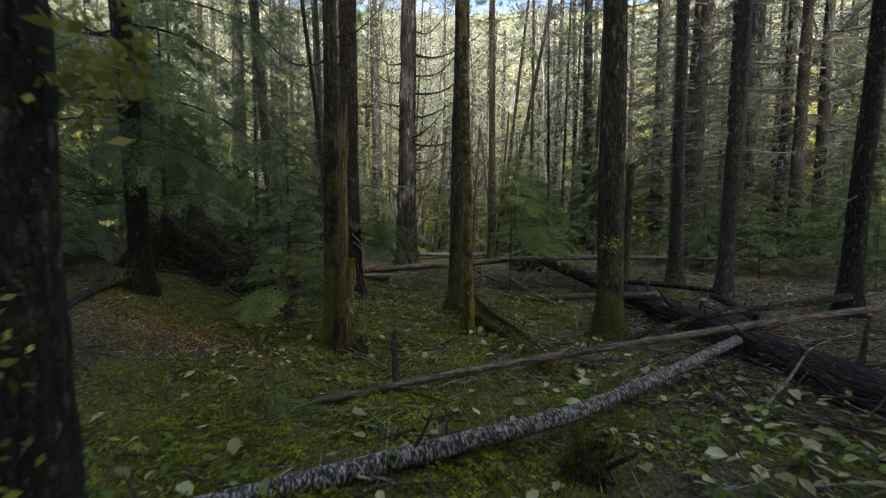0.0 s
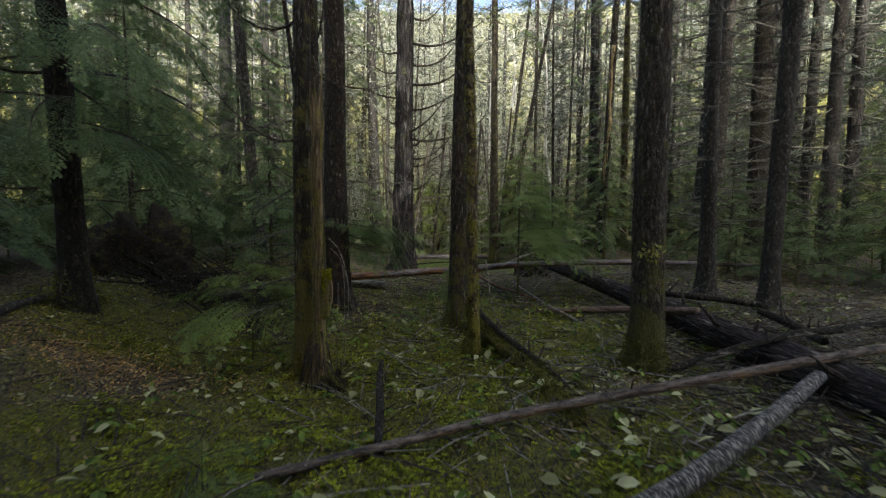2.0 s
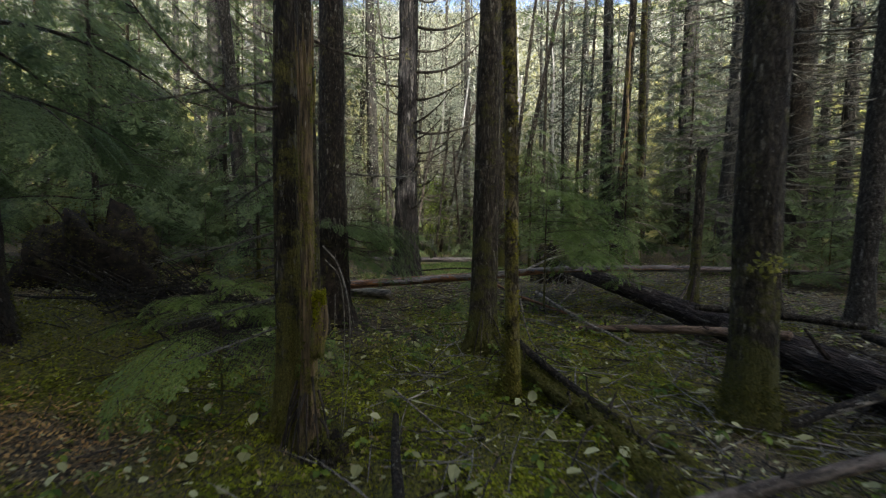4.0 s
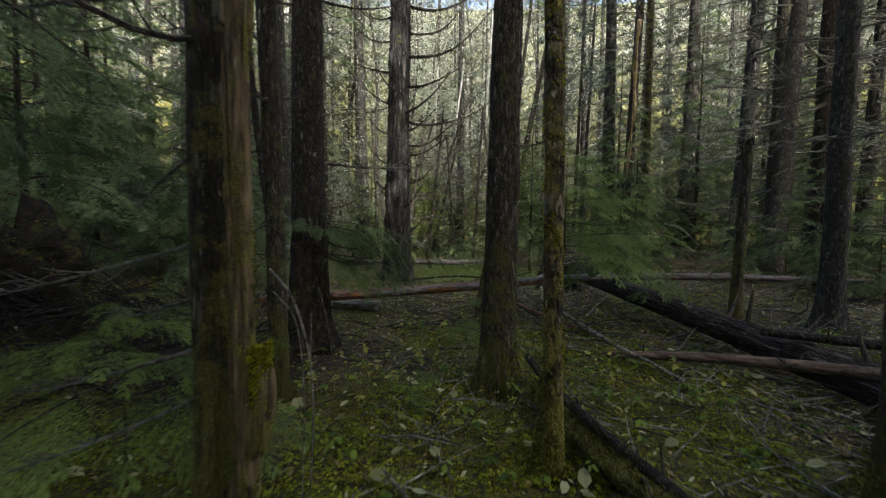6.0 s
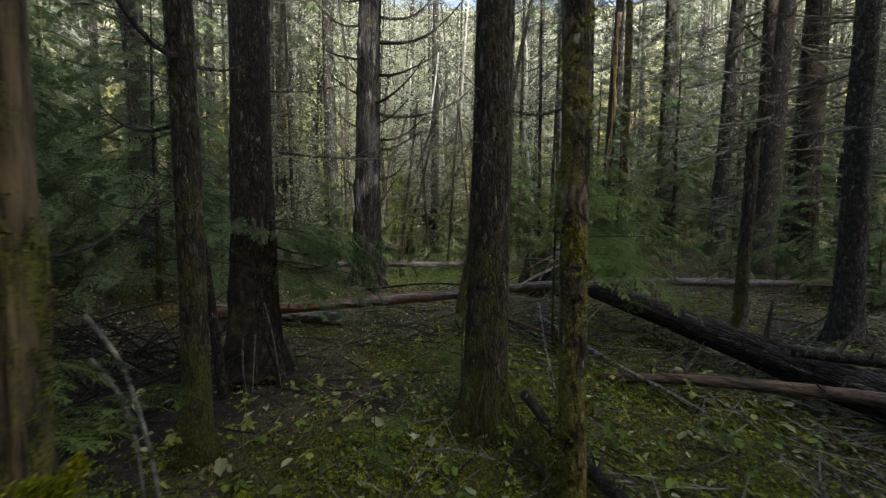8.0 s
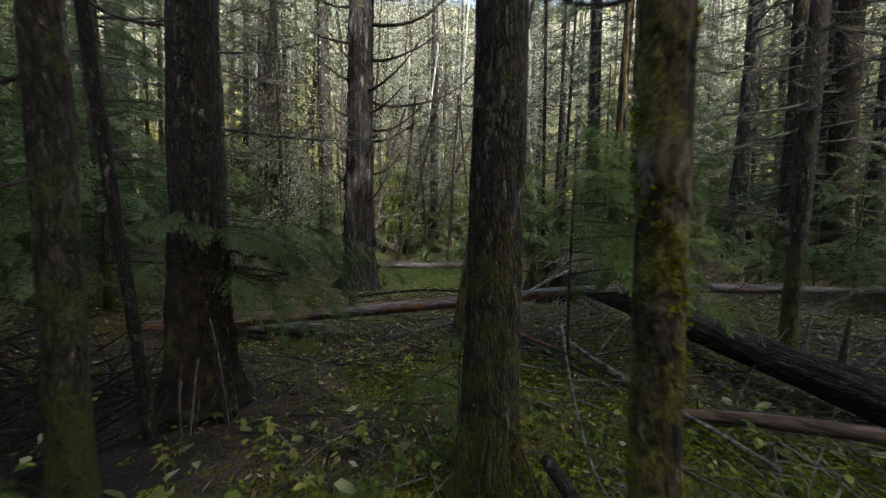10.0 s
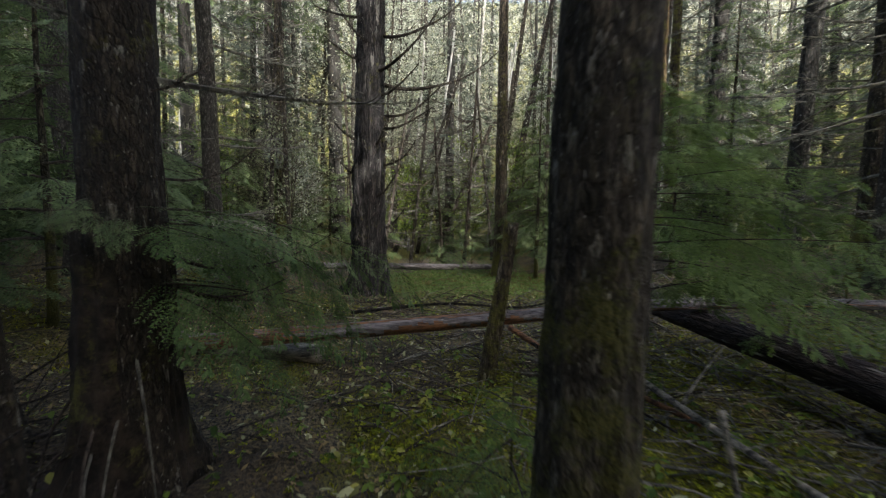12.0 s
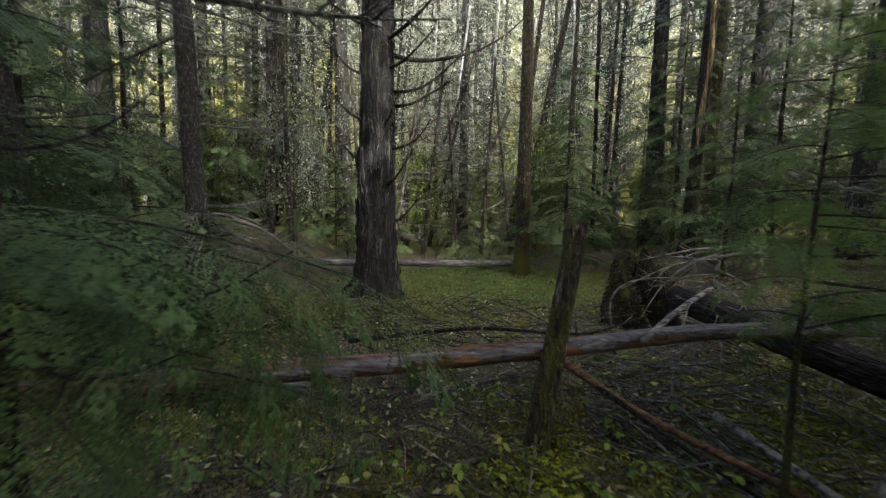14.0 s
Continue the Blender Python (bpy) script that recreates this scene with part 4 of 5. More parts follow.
root_mass(2.45, 12.35, "dark upturned root mass of a fallen trunk", 0.42, 0.85, 0.36, 4)

# ---- young hemlocks ----
def young(x, y, h, reach, label, meshes, count, seed, low=0.3, lean=0.0, stem=0.025, name="young_hemlock", group="young hemlocks", tilt=(-18, 8), yaws=None):
    rng = np.random.default_rng(seed)
    zb = float(gz(x, y))
    root = thing(name, x, y, zb, label, "young conifer", group)
    zs = np.linspace(-0.05, h, 14)
    part("trunk", build_mesh("young_trunk", *tube(np.stack([lean * zs, 0.02 * np.sin(zs * 2), zs], 1), np.linspace(stem, 0.003, 14), 8), mats=(BARK,), shade=True), root)
    for k in range(count):
        s = (k + rng.random()) / count
        z = low + (h - low) * s
        ln = reach * (1 - s) ** 0.7 * rng.uniform(0.7, 1.15) + 0.12
        part("live_bough", meshes[k % len(meshes)], root, m=pose(lean * z, 0, z, rng.uniform(-20, 20), rng.uniform(*tilt), rng.uniform(*yaws) if yaws else k * 137.5 + rng.uniform(-25, 25)) @ Matrix.Scale(ln, 4))
    return root


hem = young(1.42, 8.85, 2.55, 1.35, "slender young hemlock with soft feathery green boughs", BOUGH_FLAT, 20, 41, low=0.85, stem=0.02, tilt=(-12, 4), yaws=(-75, 70))
boughs_on(hem, BOUGH_YOUNG, [(z, 100 + 61 * k % 160, 0.42, 2) for k, z in enumerate((1.0, 1.2, 1.4, 1.6, 1.8, 1.95, 2.1, 2.25))])
young(-2.0, 5.4, 1.15, 0.95, "small hemlock sapling with flat feathery boughs", BOUGH_SAPLING, 12, 42, low=0.60, stem=0.012, tilt=(-12, 0))
boughs_on(t_c, BOUGH_DROOP, [(1.46, 4, 1.35, -1), (1.42, 24, 1.25, 1), (1.37, 44, 1.0, 5), (1.44, 14, 1.2, 2), (1.40, -14, 0.8, 2), (1.12, 0, 1.15, 1), (1.10, 18, 1.1, 2), (1.06, -14, 0.95, 2)])
boughs_on(t_c, BOUGH_FINE, [(0.02, -0.17, 1.46, -100, 0.24, 4), (-0.06, -0.17, 1.52, -75, 0.24, 8), (0.08, -0.16, 1.43, -60, 0.26, 4), (-0.12, -0.15, 1.47, -130, 0.22, 6)])
boughs_on(t_a, BOUGH_FINE, [(1.9, -20, 1.5, 8), (2.2, -60, 1.4, 12), (2.5, 10, 1.8, 4), (2.8, -35, 2.0, 6), (3.1, -80, 1.6, 8), (3.4, 30, 1.7, 2), (3.7, -10, 2.0, 8), (2.0, 60, 1.4, 8), (2.4, 100, 1.6, 8),
                            (3.0, 140, 1.8, 6), (3.3, 180, 1.7, 6), (2.6, 210, 1.5, 8), (2.2, 250, 1.4, 10), (4.0, -45, 2.2, 8), (4.3, 10, 2.2, 8), (4.1, -100, 2.0, 8)])
MIDLAB = "mid-sized hemlock with drooping green boughs in the shade"
for k, (x, y, h, rch) in enumerate(((-6.2, 9.5, 6.5, 1.8), (-3.6, 9.9, 4.2, 1.3), (-5.6, 12.8, 7.5, 2.0), (-7.6, 7.0, 7.0, 2.0), (-8.6, 12.5, 8.5, 2.2), (-9.5, 4.6, 7.5, 2.0),
                                   (5.2, 14.6, 4.2, 1.3), (6.4, 10.4, 2.4, 1.0), (8.4, 9.0, 2.6, 1.1), (7.6, 7.9, 1.8, 0.9), (2.8, 16.5, 5.5, 1.3), (11.5, 16.0, 7.0, 1.8), (-6.8, 16.5, 8.0, 1.9), (12.5, 10.0, 5.0, 1.5),
                                   (-9.6, 15.2, 11.0, 2.5), (-11.8, 11.0, 10.5, 2.5), (-11.6, 18.6, 11.0, 2.4), (-13.5, 16.5, 11.5, 2.7), (12.6, 19.5, 10.5, 2.4), (9.4, 18.6, 9.0, 2.0), (14.6, 14.5, 9.5, 2.4), (-12.8, 7.0, 9.5, 2.5), (6.2, 18.0, 7.5, 1.6), (-15.5, 24.0, 12.5, 2.6))):
    young(x, y, h, rch, MIDLAB, BOUGH_MID, int(12 + 5 * h), 60 + k, low=0.5, stem=0.012 + 0.008 * h)

# ferny undergrowth: low boughs of seedlings filling the middle distance
def undergrowth():
    rng = np.random.default_rng(23)
    n = 0
    while n < 40:
        x, y = rng.uniform(-14, 16), rng.uniform(9.5, 22)
        if -2.6 < x < 5.2 and y < 17.5 or abs(x / y) > 1.15 or (3 < x < 6 and y < 11):
            continue
        n += 1
        young(x, y, rng.uniform(0.9, 2.6), rng.uniform(0.6, 1.1), "young hemlock in the undergrowth", BOUGH_MID, 12, 2000 + n, low=0.12, stem=0.014, group="undergrowth hemlocks")


undergrowth()
for k, (x, y, h) in enumerate(((-3.2, 20.5, 3.0), (-1.9, 22.0, 3.6), (0.9, 23.0, 3.8), (3.9, 19.6, 4.4), (5.0, 22.5, 6.0), (-4.8, 23.0, 5.4), (4.4, 25.0, 6.8), (-6.6, 20.0, 5.0), (2.2, 24.5, 5.0), (-3.4, 25.5, 6.4), (6.2, 19.8, 5.4), (-7.4, 23.4, 7.0))):
    young(x, y, h, 0.9 + 0.16 * h, "hemlock in the shade behind a grassy gap", BOUGH_MID, int(9 + 4 * h), 2500 + k, low=0.3, stem=0.012 + 0.006 * h, group="undergrowth hemlocks")
for k, (x, y, h, rch) in enumerate(((6.6, 8.8, 1.6, 0.9), (7.6, 9.6, 2.0, 1.0), (8.6, 8.2, 1.8, 1.0), (7.2, 7.0, 1.4, 0.8), (9.6, 10.4, 2.4, 1.1), (5.8, 11.4, 1.5, 0.8), (8.4, 11.6, 2.2, 1.0), (6.0, 9.6, 1.1, 0.7),
                                   (-3.2, 16.4, 1.2, 0.8), (-4.7, 15.0, 1.5, 0.9), (-2.5, 18.6, 1.4, 0.8), (-5.9, 17.4, 1.6, 0.9), (-3.9, 19.6, 1.2, 0.8), (-5.4, 8.6, 1.4, 0.9), (-6.6, 6.4, 1.6, 0.9), (-7.6, 8.4, 2.0, 1.0), (-5.8, 10.8, 1.8, 1.0), (-4.4, 9.6, 1.3, 0.8), (-8.4, 5.2, 2.2, 1.1), (-9.6, 7.6, 3.0, 1.3), (-10.5, 5.0, 4.0, 1.5), (-3.4, 11.4, 1.6, 0.9))):
    young(x, y, h, rch, "bushy young hemlock between the trunks", BOUGH_MID, 14, 2200 + k, low=0.12, stem=0.014, group="undergrowth hemlocks")

# bare twiggy stems and pale birches behind the grassy gap
for x, y, a, r, top, mt in ((-0.3, 21.2, 0.10, 0.05, 6, BARK_DARK), (0.6, 21.8, -0.08, 0.045, 5, DEADWOOD), (1.5, 20.6, 0.05, 0.05, 6, DEADWOOD), (2.4, 21.6, -0.12, 0.05, 6, BARK_DARK), (-1.2, 20.8, 0.16, 0.05, 5, DEADWOOD), (3.0, 22.8, 0.08, 0.06, 7, BARK_DARK), (-2.6, 21.4, -0.06, 0.05, 6, DEADWOOD), (0.1, 23.4, 0.22, 0.06, 7, BARK_DARK)):
    tree(x, y, a, r, mt, "bare twiggy stem in the shade behind a grassy gap", near=False, top=top, dead=34, dead_from=0.3, dead_to=top - 0.5, dead_len=(0.7, 1.8), kinds=BARE_LICHEN + BARE, crown=False, group="bare understorey stems")
for x, y, a in ((0.4, 24.2, 0.10), (-0.5, 25.4, 0.06), (3.1, 25.2, 0.13), (3.4, 26.2, 0.09), (1.9, 26.8, -0.04), (-2.2, 26.4, 0.03)):
    tree(x, y, a, 0.055, BARK_PALE, "slender white-barked birch in the sun", near=False, top=9, dead=6, dead_to=8, crown=False, group="white birches", name="birch_tree", bend=0.05)

# ---- far wood ----
def far_wood():
    rng = np.random.default_rng(99)
    n = 0
    while n < 84:
        x, y = rng.uniform(-34, 38), rng.uniform(15, 46)
        if abs(x / y) < 0.22 and y < 60 and rng.random() < 0.72 or abs(x) < 5 and y < 24 or abs(x) < 9 and y < 18:
            continue
        n += 1
        zb = float(gz(x, y))
        r, lean, low, yaw, size = rng.uniform(0.12, 0.28), rng.uniform(-0.02, 0.02), rng.uniform(1.0, 6.0), rng.uniform(0, 360), rng.uniform(0.8, 1.3)
        if 6.0 < x < 8.6 and 20.5 < y < 27:
            continue
        root = thing("conifer_tree", x, y, zb, "distant conifer with a ragged green crown", "tree", "distant conifers")
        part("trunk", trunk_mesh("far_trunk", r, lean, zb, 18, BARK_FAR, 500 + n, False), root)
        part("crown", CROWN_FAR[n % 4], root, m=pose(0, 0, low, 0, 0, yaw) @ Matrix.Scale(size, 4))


far_wood()
rh = np.random.default_rng(43)
for k, (x, y) in enumerate(((-5.9, 26.5), (-2.7, 29.5), (-7.6, 25.5), (-0.9, 32.0), (-4.2, 33.5), (1.2, 29.0), (3.4, 33.0), (-9.6, 27.5), (6.0, 28.5), (-6.6, 31.0))):
    root = thing("conifer_tree", x, y, float(gz(x, y)), "distant conifer with a ragged green crown", "tree", "distant conifers")
    part("trunk", trunk_mesh("gap_trunk", rh.uniform(0.09, 0.15), rh.uniform(-0.02, 0.02), float(gz(x, y)), 17, BARK_FAR, 980 + k, False), root)
    part("crown", CROWN_FAR[k % 4], root, m=pose(0, 0, rh.uniform(4.5, 7.5), 0, 0, rh.uniform(0, 360)) @ Matrix.Scale(rh.uniform(0.9, 1.2), 4))
rf = np.random.default_rng(41)
for k, (x, y) in enumerate(((11.2, 14.2), (13.6, 17.6), (16.2, 16.0), (15.0, 21.0), (10.6, 21.2), (-16.5, 18.0), (-14.2, 12.6), (-17.2, 13.2), (-12.6, 22.4), (17.5, 12.5))):
    root = thing("conifer_tree", x, y, float(gz(x, y)), "dense conifer at the side of the wood", "tree", "side conifers")
    part("trunk", trunk_mesh("side_trunk", 0.17, rf.uniform(-0.02, 0.02), float(gz(x, y)), 15, BARK_FAR, 950 + k, False), root)
    part("crown", CROWN_FAR[k % 4], root, m=pose(0, 0, rf.uniform(1.4, 2.6), 0, 0, rf.uniform(0, 360)) @ Matrix.Scale(rf.uniform(0.9, 1.15), 4))


def broadleaf(x, y, h, count, size, mat, seed, label, group="sunlit broadleaf trees", trunks=2, bark=BARK_PALE):
    rng = np.random.default_rng(seed)
    zb = float(gz(x, y))
    root = thing("broadleaf_tree", x, y, zb, label, "tree", group)
    tips, pieces = [], []
    for k in range(trunks):
        d = rng.uniform(-0.14, 0.14, 2)
        zs = np.linspace(-0.1, h, 12)
        path = np.stack([d[0] * zs + 0.12 * np.sin(zs * 0.8 + k), d[1] * zs, zs], 1)
        pieces.append(tube(path, np.linspace(0.07, 0.012, 12) * h / 9, 7))
        for b in range(18):
            s = rng.uniform(0.18, 1.0)
            p = np.array([np.interp(s * h, zs, path[:, i]) for i in range(3)])
            e = p + np.array([rng.uniform(-1, 1), rng.uniform(-1, 1), rng.uniform(-0.1, 0.7)]) * h * 0.17
            limb = curve([p, (p + e) / 2 + np.array([0, 0, 0.03 * h]), e], 3)
            pieces.append(tube(limb, np.linspace(0.018, 0.004, 7), 3, cap=False))
            for w in range(3):
                f = limb[rng.integers(2, 7)]
                g = f + np.array([rng.uniform(-1, 1), rng.uniform(-1, 1), rng.uniform(-0.2, 0.6)]) * h * 0.06
                pieces.append(tube(np.stack([f, (f + g) / 2 + rng.normal(0, 0.02, 3), g]), [0.007, 0.005, 0.003], 3, cap=False))
                tips.append(g)
            tips += [e, (p + 2 * e) / 3]
    part("trunk", build_mesh("broadleaf_trunk", *join(pieces), mats=(bark,)), root)
    part("crown", build_mesh("broadleaf_crown", *leaf_cloud(np.array(tips), (h * 0.06, h * 0.06, h * 0.05), count, size, rng), mats=(mat,)), root)


def broadleaf_belt():
    rng = np.random.default_rng(5)
    for k in range(46):
        x, y = rng.uniform(-20, 20), rng.uniform(24, 46)
        if k < 14:
            x, y = rng.uniform(-6, 8), rng.uniform(25, 34)
        broadleaf(x, y, rng.uniform(8, 17), 4600, 0.052, LEAF_PALE if k % 3 == 0 else LEAF_SUN, 700 + k, "sunlit broadleaf tree with thin pale stems and yellowing leaves paled for haze", trunks=1 + k % 2, bark=BARK_PALE if k % 4 == 0 else BARK_GREY)


broadleaf_belt()


def shrub_belt():
    rng = np.random.default_rng(15)
    for k in range(60):
        x, y = rng.uniform(-16, 18), rng.uniform(18.5, 30)
        if abs(x) < 3.5 and y < 20.5:
            y += 2.5
        broadleaf(x, y, rng.uniform(1.4, 4.5), 1500, 0.045, LEAF_OLIVE if k % 2 else LEAF_HERB, 800 + k, "understorey shrub with arching stems and green leaves", "understorey shrubs", 3, BARK)


shrub_belt()
rp = np.random.default_rng(27)
for k in range(16):
    y = rp.uniform(21.5, 30)
    x = -0.34 * (y - 5) + rp.uniform(-2.6, 2.2)
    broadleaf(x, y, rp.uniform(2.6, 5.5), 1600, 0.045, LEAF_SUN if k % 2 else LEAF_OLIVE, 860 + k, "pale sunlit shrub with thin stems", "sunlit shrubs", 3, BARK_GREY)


def hillside():
    rng = np.random.default_rng(6)
    n = 100000
    x, y = rng.uniform(-85, 85, n), rng.uniform(50, 125, n)
    tree_x, tree_y = np.round(x / 4.5), np.round(y / 5)
    tall = 6 + 9 * np.abs(np.sin(tree_x * 12.9 + tree_y * 78.2))
    z = gz(x, y) + rng.random(n) ** 0.8 * tall
    v, t, q = leaf_cloud(np.zeros((1, 3)), 0, n, 0.27, rng)
    v = v + np.repeat(np.stack([x, y, z], 1), 4, 0)
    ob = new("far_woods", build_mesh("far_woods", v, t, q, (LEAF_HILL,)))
    tagged(ob, "sunlit wooded hillside far behind the trees, coloured pale for haze", "woods", kind="stuff")


hillside()

# ---- ground cover ----
def scatter(n, box, rng, keep=None):
    x, y = rng.uniform(box[0], box[1], n), rng.uniform(box[2], box[3], n)
    if keep is not None:
        k = rng.random(n) < keep(x, y)
        x, y = x[k], y[k]
    return x, y


def flat_leaves(x, y, size, rng, tilt=0.5, lift=0.015, shape=0.6, points=4):
    """Small leaves strewn on the floor; six points give a lobed outline."""
    n = len(x)
    a = rng.uniform(0, 2 * np.pi, n)
    s = size * rng.uniform(0.55, 1.3, n)
    u = np.stack([np.cos(a), np.sin(a), rng.uniform(-tilt, tilt, n)], 1) * s[:, None]
    w = np.stack([-np.sin(a), np.cos(a), rng.uniform(-tilt, tilt, n)], 1) * s[:, None] * shape
    c = np.stack([x, y, gz(x, y) + lift * rng.uniform(0.3, 1.6, n) + 0.25 * s], 1)
    if points == 4:
        v = np.stack([c - u, c + w, c + u, c - w], 1).reshape(-1, 3)
        return v, (), np.arange(4 * n).reshape(-1, 4)
    curl = np.stack([np.zeros(n), np.zeros(n), s * rng.uniform(0.05, 0.35, n)], 1)
    v = np.stack([c - u, c - 0.35 * u + w + curl, c + 0.45 * u + 0.8 * w + curl, c + u, c + 0.45 * u - 0.8 * w + curl, c - 0.35 * u - w + curl], 1).reshape(-1, 3)
    i = np.arange(n) * 6
    return v, (), np.concatenate([np.stack([i, i + 1, i + 2, i + 3], 1), np.stack([i, i + 3, i + 4, i + 5], 1)])


def stuff(name, piece, mat, label, category):
    ob = new(name, build_mesh(name, *piece, mats=(mat,)))
    return tagged(ob, label, category, kind="stuff")


def clover(n, box, rng):
    """Three-leaved sprigs standing a little above the floor."""
    x, y = scatter(n, box, rng, lambda x, y: 0.05 + 0.95 * smooth(0.45, 0.9, 0.8 * mossy(x, y) + 0.42 * wave(2.6 * x + 2, 2.8 * y)))
    n = len(x)
    h = 0.008 + 0.055 * rng.random(n) ** 2
    a0, s = rng.uniform(0, 6.28, n), rng.uniform(0.008, 0.021, n)
    vs = []
    for k in range(3):
        a = a0 + k * 2.094 + rng.uniform(-0.2, 0.2, n)
        u = np.stack([np.cos(a), np.sin(a), rng.uniform(-0.45, 0.25, n)], 1) * s[:, None]
        w = np.stack([-np.sin(a), np.cos(a), rng.uniform(-0.3, 0.3, n)], 1) * s[:, None] * 0.62
        c = np.stack([x, y, gz(x, y) + h], 1)
        vs.append(np.stack([c, c + 0.7 * u + w, c + 1.25 * u, c + 0.7 * u - w], 1))
    v = np.stack(vs, 1).reshape(-1, 3)
    return v, (), np.arange(len(v)).reshape(-1, 4)


def herbs(places, rng, leaf=0.055, height=(0.06, 0.2), leaves=5):
    """Leafy little plants: thin stalks with pointed leaves."""
    out = []
    for px, py in places:
        z0, h = float(gz(px, py)), rng.uniform(*height)
        top = np.array([px + rng.normal(0, 0.02), py + rng.normal(0, 0.02), z0 + h])
        out.append(tube(np.array([[px, py, z0 - 0.02], (np.array([px, py, z0]) + top) / 2, top]), [0.003, 0.0025, 0.0015], 3, cap=False))
        a0 = rng.uniform(0, 6.28)
        for k in range(leaves):
            a, ln = a0 + k * 6.28 / leaves + rng.uniform(-0.4, 0.4), leaf * rng.uniform(0.6, 1.3)
            d, w = np.array([math.cos(a), math.sin(a), rng.uniform(-0.5, 0.25)]), np.array([-math.sin(a), math.cos(a), rng.uniform(-0.25, 0.25)]) * ln * 0.34
            b = top - np.array([0, 0, h * 0.35 * rng.random()])
            sag = np.array([0, 0, -0.18 * ln])
            v = np.array([b, b + d * ln * 0.4 + w, b + d * ln * 0.75 + 0.7 * w + sag, b + d * ln + sag * 1.6, b + d * ln * 0.75 - 0.7 * w + sag, b + d * ln * 0.4 - w])
            out.append((v, (), np.array([[0, 1, 2, 3], [0, 3, 4, 5]])))
    return join(out)


rg = np.random.default_rng(12)
stuff("clover_cover", clover(66000, (-3.4, 3.4, 0.9, 10.0), rg), LEAF_CLOVER, "low clover-like green leaves over the moss", "ground cover")
x, y = scatter(210000, (-5.5, 5, -0.8, 13), rg, lambda x, y: smooth(0.1, 0.8, mossy(x, y) - 0.22 * wave(2.6 * x + 2, 2.8 * y)))
stuff("moss_tufts", flat_leaves(x, y, 0.011, rg, 1.8, 0.014, 0.28), MOSS, "yellow-green moss tufts on the forest floor", "moss")
x, y = scatter(54000, (-7, 7, -3.0, 14.5), rg, lambda x, y: (1.0 - 0.75 * mossy(x, y)) * (1 - 0.97 * np.clip(1.4 * bare(x, y), 0, 1)))
stuff("leaf_litter", flat_leaves(x, y, 0.024, rg, 0.7, 0.016, 0.5), LEAF_RUST, "brown leaf litter strewn over the floor", "leaf litter")
x, y = scatter(16000, (-5, 7, 4.0, 14.5), rg, lambda x, y: (0.75 - 0.5 * mossy(x, y)) * (1 - np.clip(1.6 * bare(x, y), 0, 1)))
stuff("grey_litter", flat_leaves(x, y, 0.026, rg, 0.7, 0.02, 0.5), LEAF_FALLEN, "dry grey-green leaf litter between the trees", "leaf litter")
x, y = scatter(4200, (-2.6, 6, 0.9, 8), rg, lambda x, y: 0.11 + 0.7 * smooth(0.3, 2.0, x) * smooth(5.5, 3.0, y))
stuff("fallen_leaves", flat_leaves(x, y, 0.050, rg, 0.5, 0.04, 0.62, 6), LEAF_FALLEN, "pale grey-green fallen leaves on the moss", "fallen leaves")
x, y = scatter(1700, (-2.5, 5, 5.5, 13), rg, lambda x, y: 0.12 + 0.6 * blob(x, y, -1.0, 7.1, 0.8, 0.7) + 0.5 * blob(x, y, 0.3, 8.8, 1.2, 0.8) + 0.5 * blob(x, y, 1.9, 7.6, 0.9, 0.7))
stuff("yellow_leaves", flat_leaves(x, y, 0.030, rg, 0.6, 0.06, 0.6, 6), LEAF_YELLOW, "small yellow leaves on the forest floor", "fallen leaves")
# rusty leaves and needles; their brightness paints a sun fleck on the bank
x, y = scatter(15000, (-4.6, -1.4, 3.6, 5.8), rg, lambda x, y: blob(x, y, -3.05, 4.75, 0.85, 0.30))
stuff("sunfleck_litter", flat_leaves(x, y, 0.016, rg, 0.7, 0.02, 0.45), LEAF_SUNFLECK, "patch of rusty orange dead leaves coloured bright as a sun fleck", "leaf litter")
x, y = scatter(34000, (-1.8, 4.8, 12.6, 21), rg, lambda x, y: smooth(0.25, 0.7, blob(x, y, 1.0, 16.0, 2.4, 2.8)))
stuff("meadow_grass", flat_leaves(x, y, 0.030, rg, 1.2, 0.02, 0.26), GRASS, "bright green grass in a gap between the trees", "grass")
hx, hy = scatter(1700, (-2.6, 5.5, 1.2, 10), rg, lambda x, y: 0.24 + 0.4 * blob(x, y, 0.5, 8.7, 0.9, 0.5) + 0.5 * smooth(0.5, 2.0, x) * smooth(5.5, 3.5, y) + 0.25 * blob(x, y, 1.8, 7.0, 1.3, 1.2) + 0.35 * blob(x, y, -0.9, 7.0, 0.9, 0.8) + 0.3 * blob(x, y, -2.0, 2.4, 0.8, 0.6))
hx2, hy2 = scatter(3000, (-5.0, 9.0, 7.0, 14.0), rg, lambda x, y: (0.55 + 0.45 * blob(x, y, 0.3, 8.9, 1.5, 1.0)) * (1 - bare(x, y)))
stuff("woodland_herbs", herbs(list(zip(hx2, hy2)), rg, 0.045, (0.03, 0.12), 4), LEAF_HERB, "scattered low green plants in the litter", "plants")
stuff("herb_plants", herbs(list(zip(hx, hy)), rg), LEAF_HERB, "small leafy green plants among the moss", "plants")
YELLOW_SPRIGS = ((-1.72, 6.6), (-1.45, 6.85), (-1.2, 6.75), (-0.95, 6.45), (-1.5, 7.1), (-0.75, 7.0), (-0.5, 7.4), (-1.05, 7.3), (-0.2, 9.0), (0.1, 9.3), (0.35, 8.7), (1.6, 7.7), (2.0, 7.2), (2.3, 6.9), (1.2, 6.8), (-2.0, 2.5), (-1.75, 2.4))
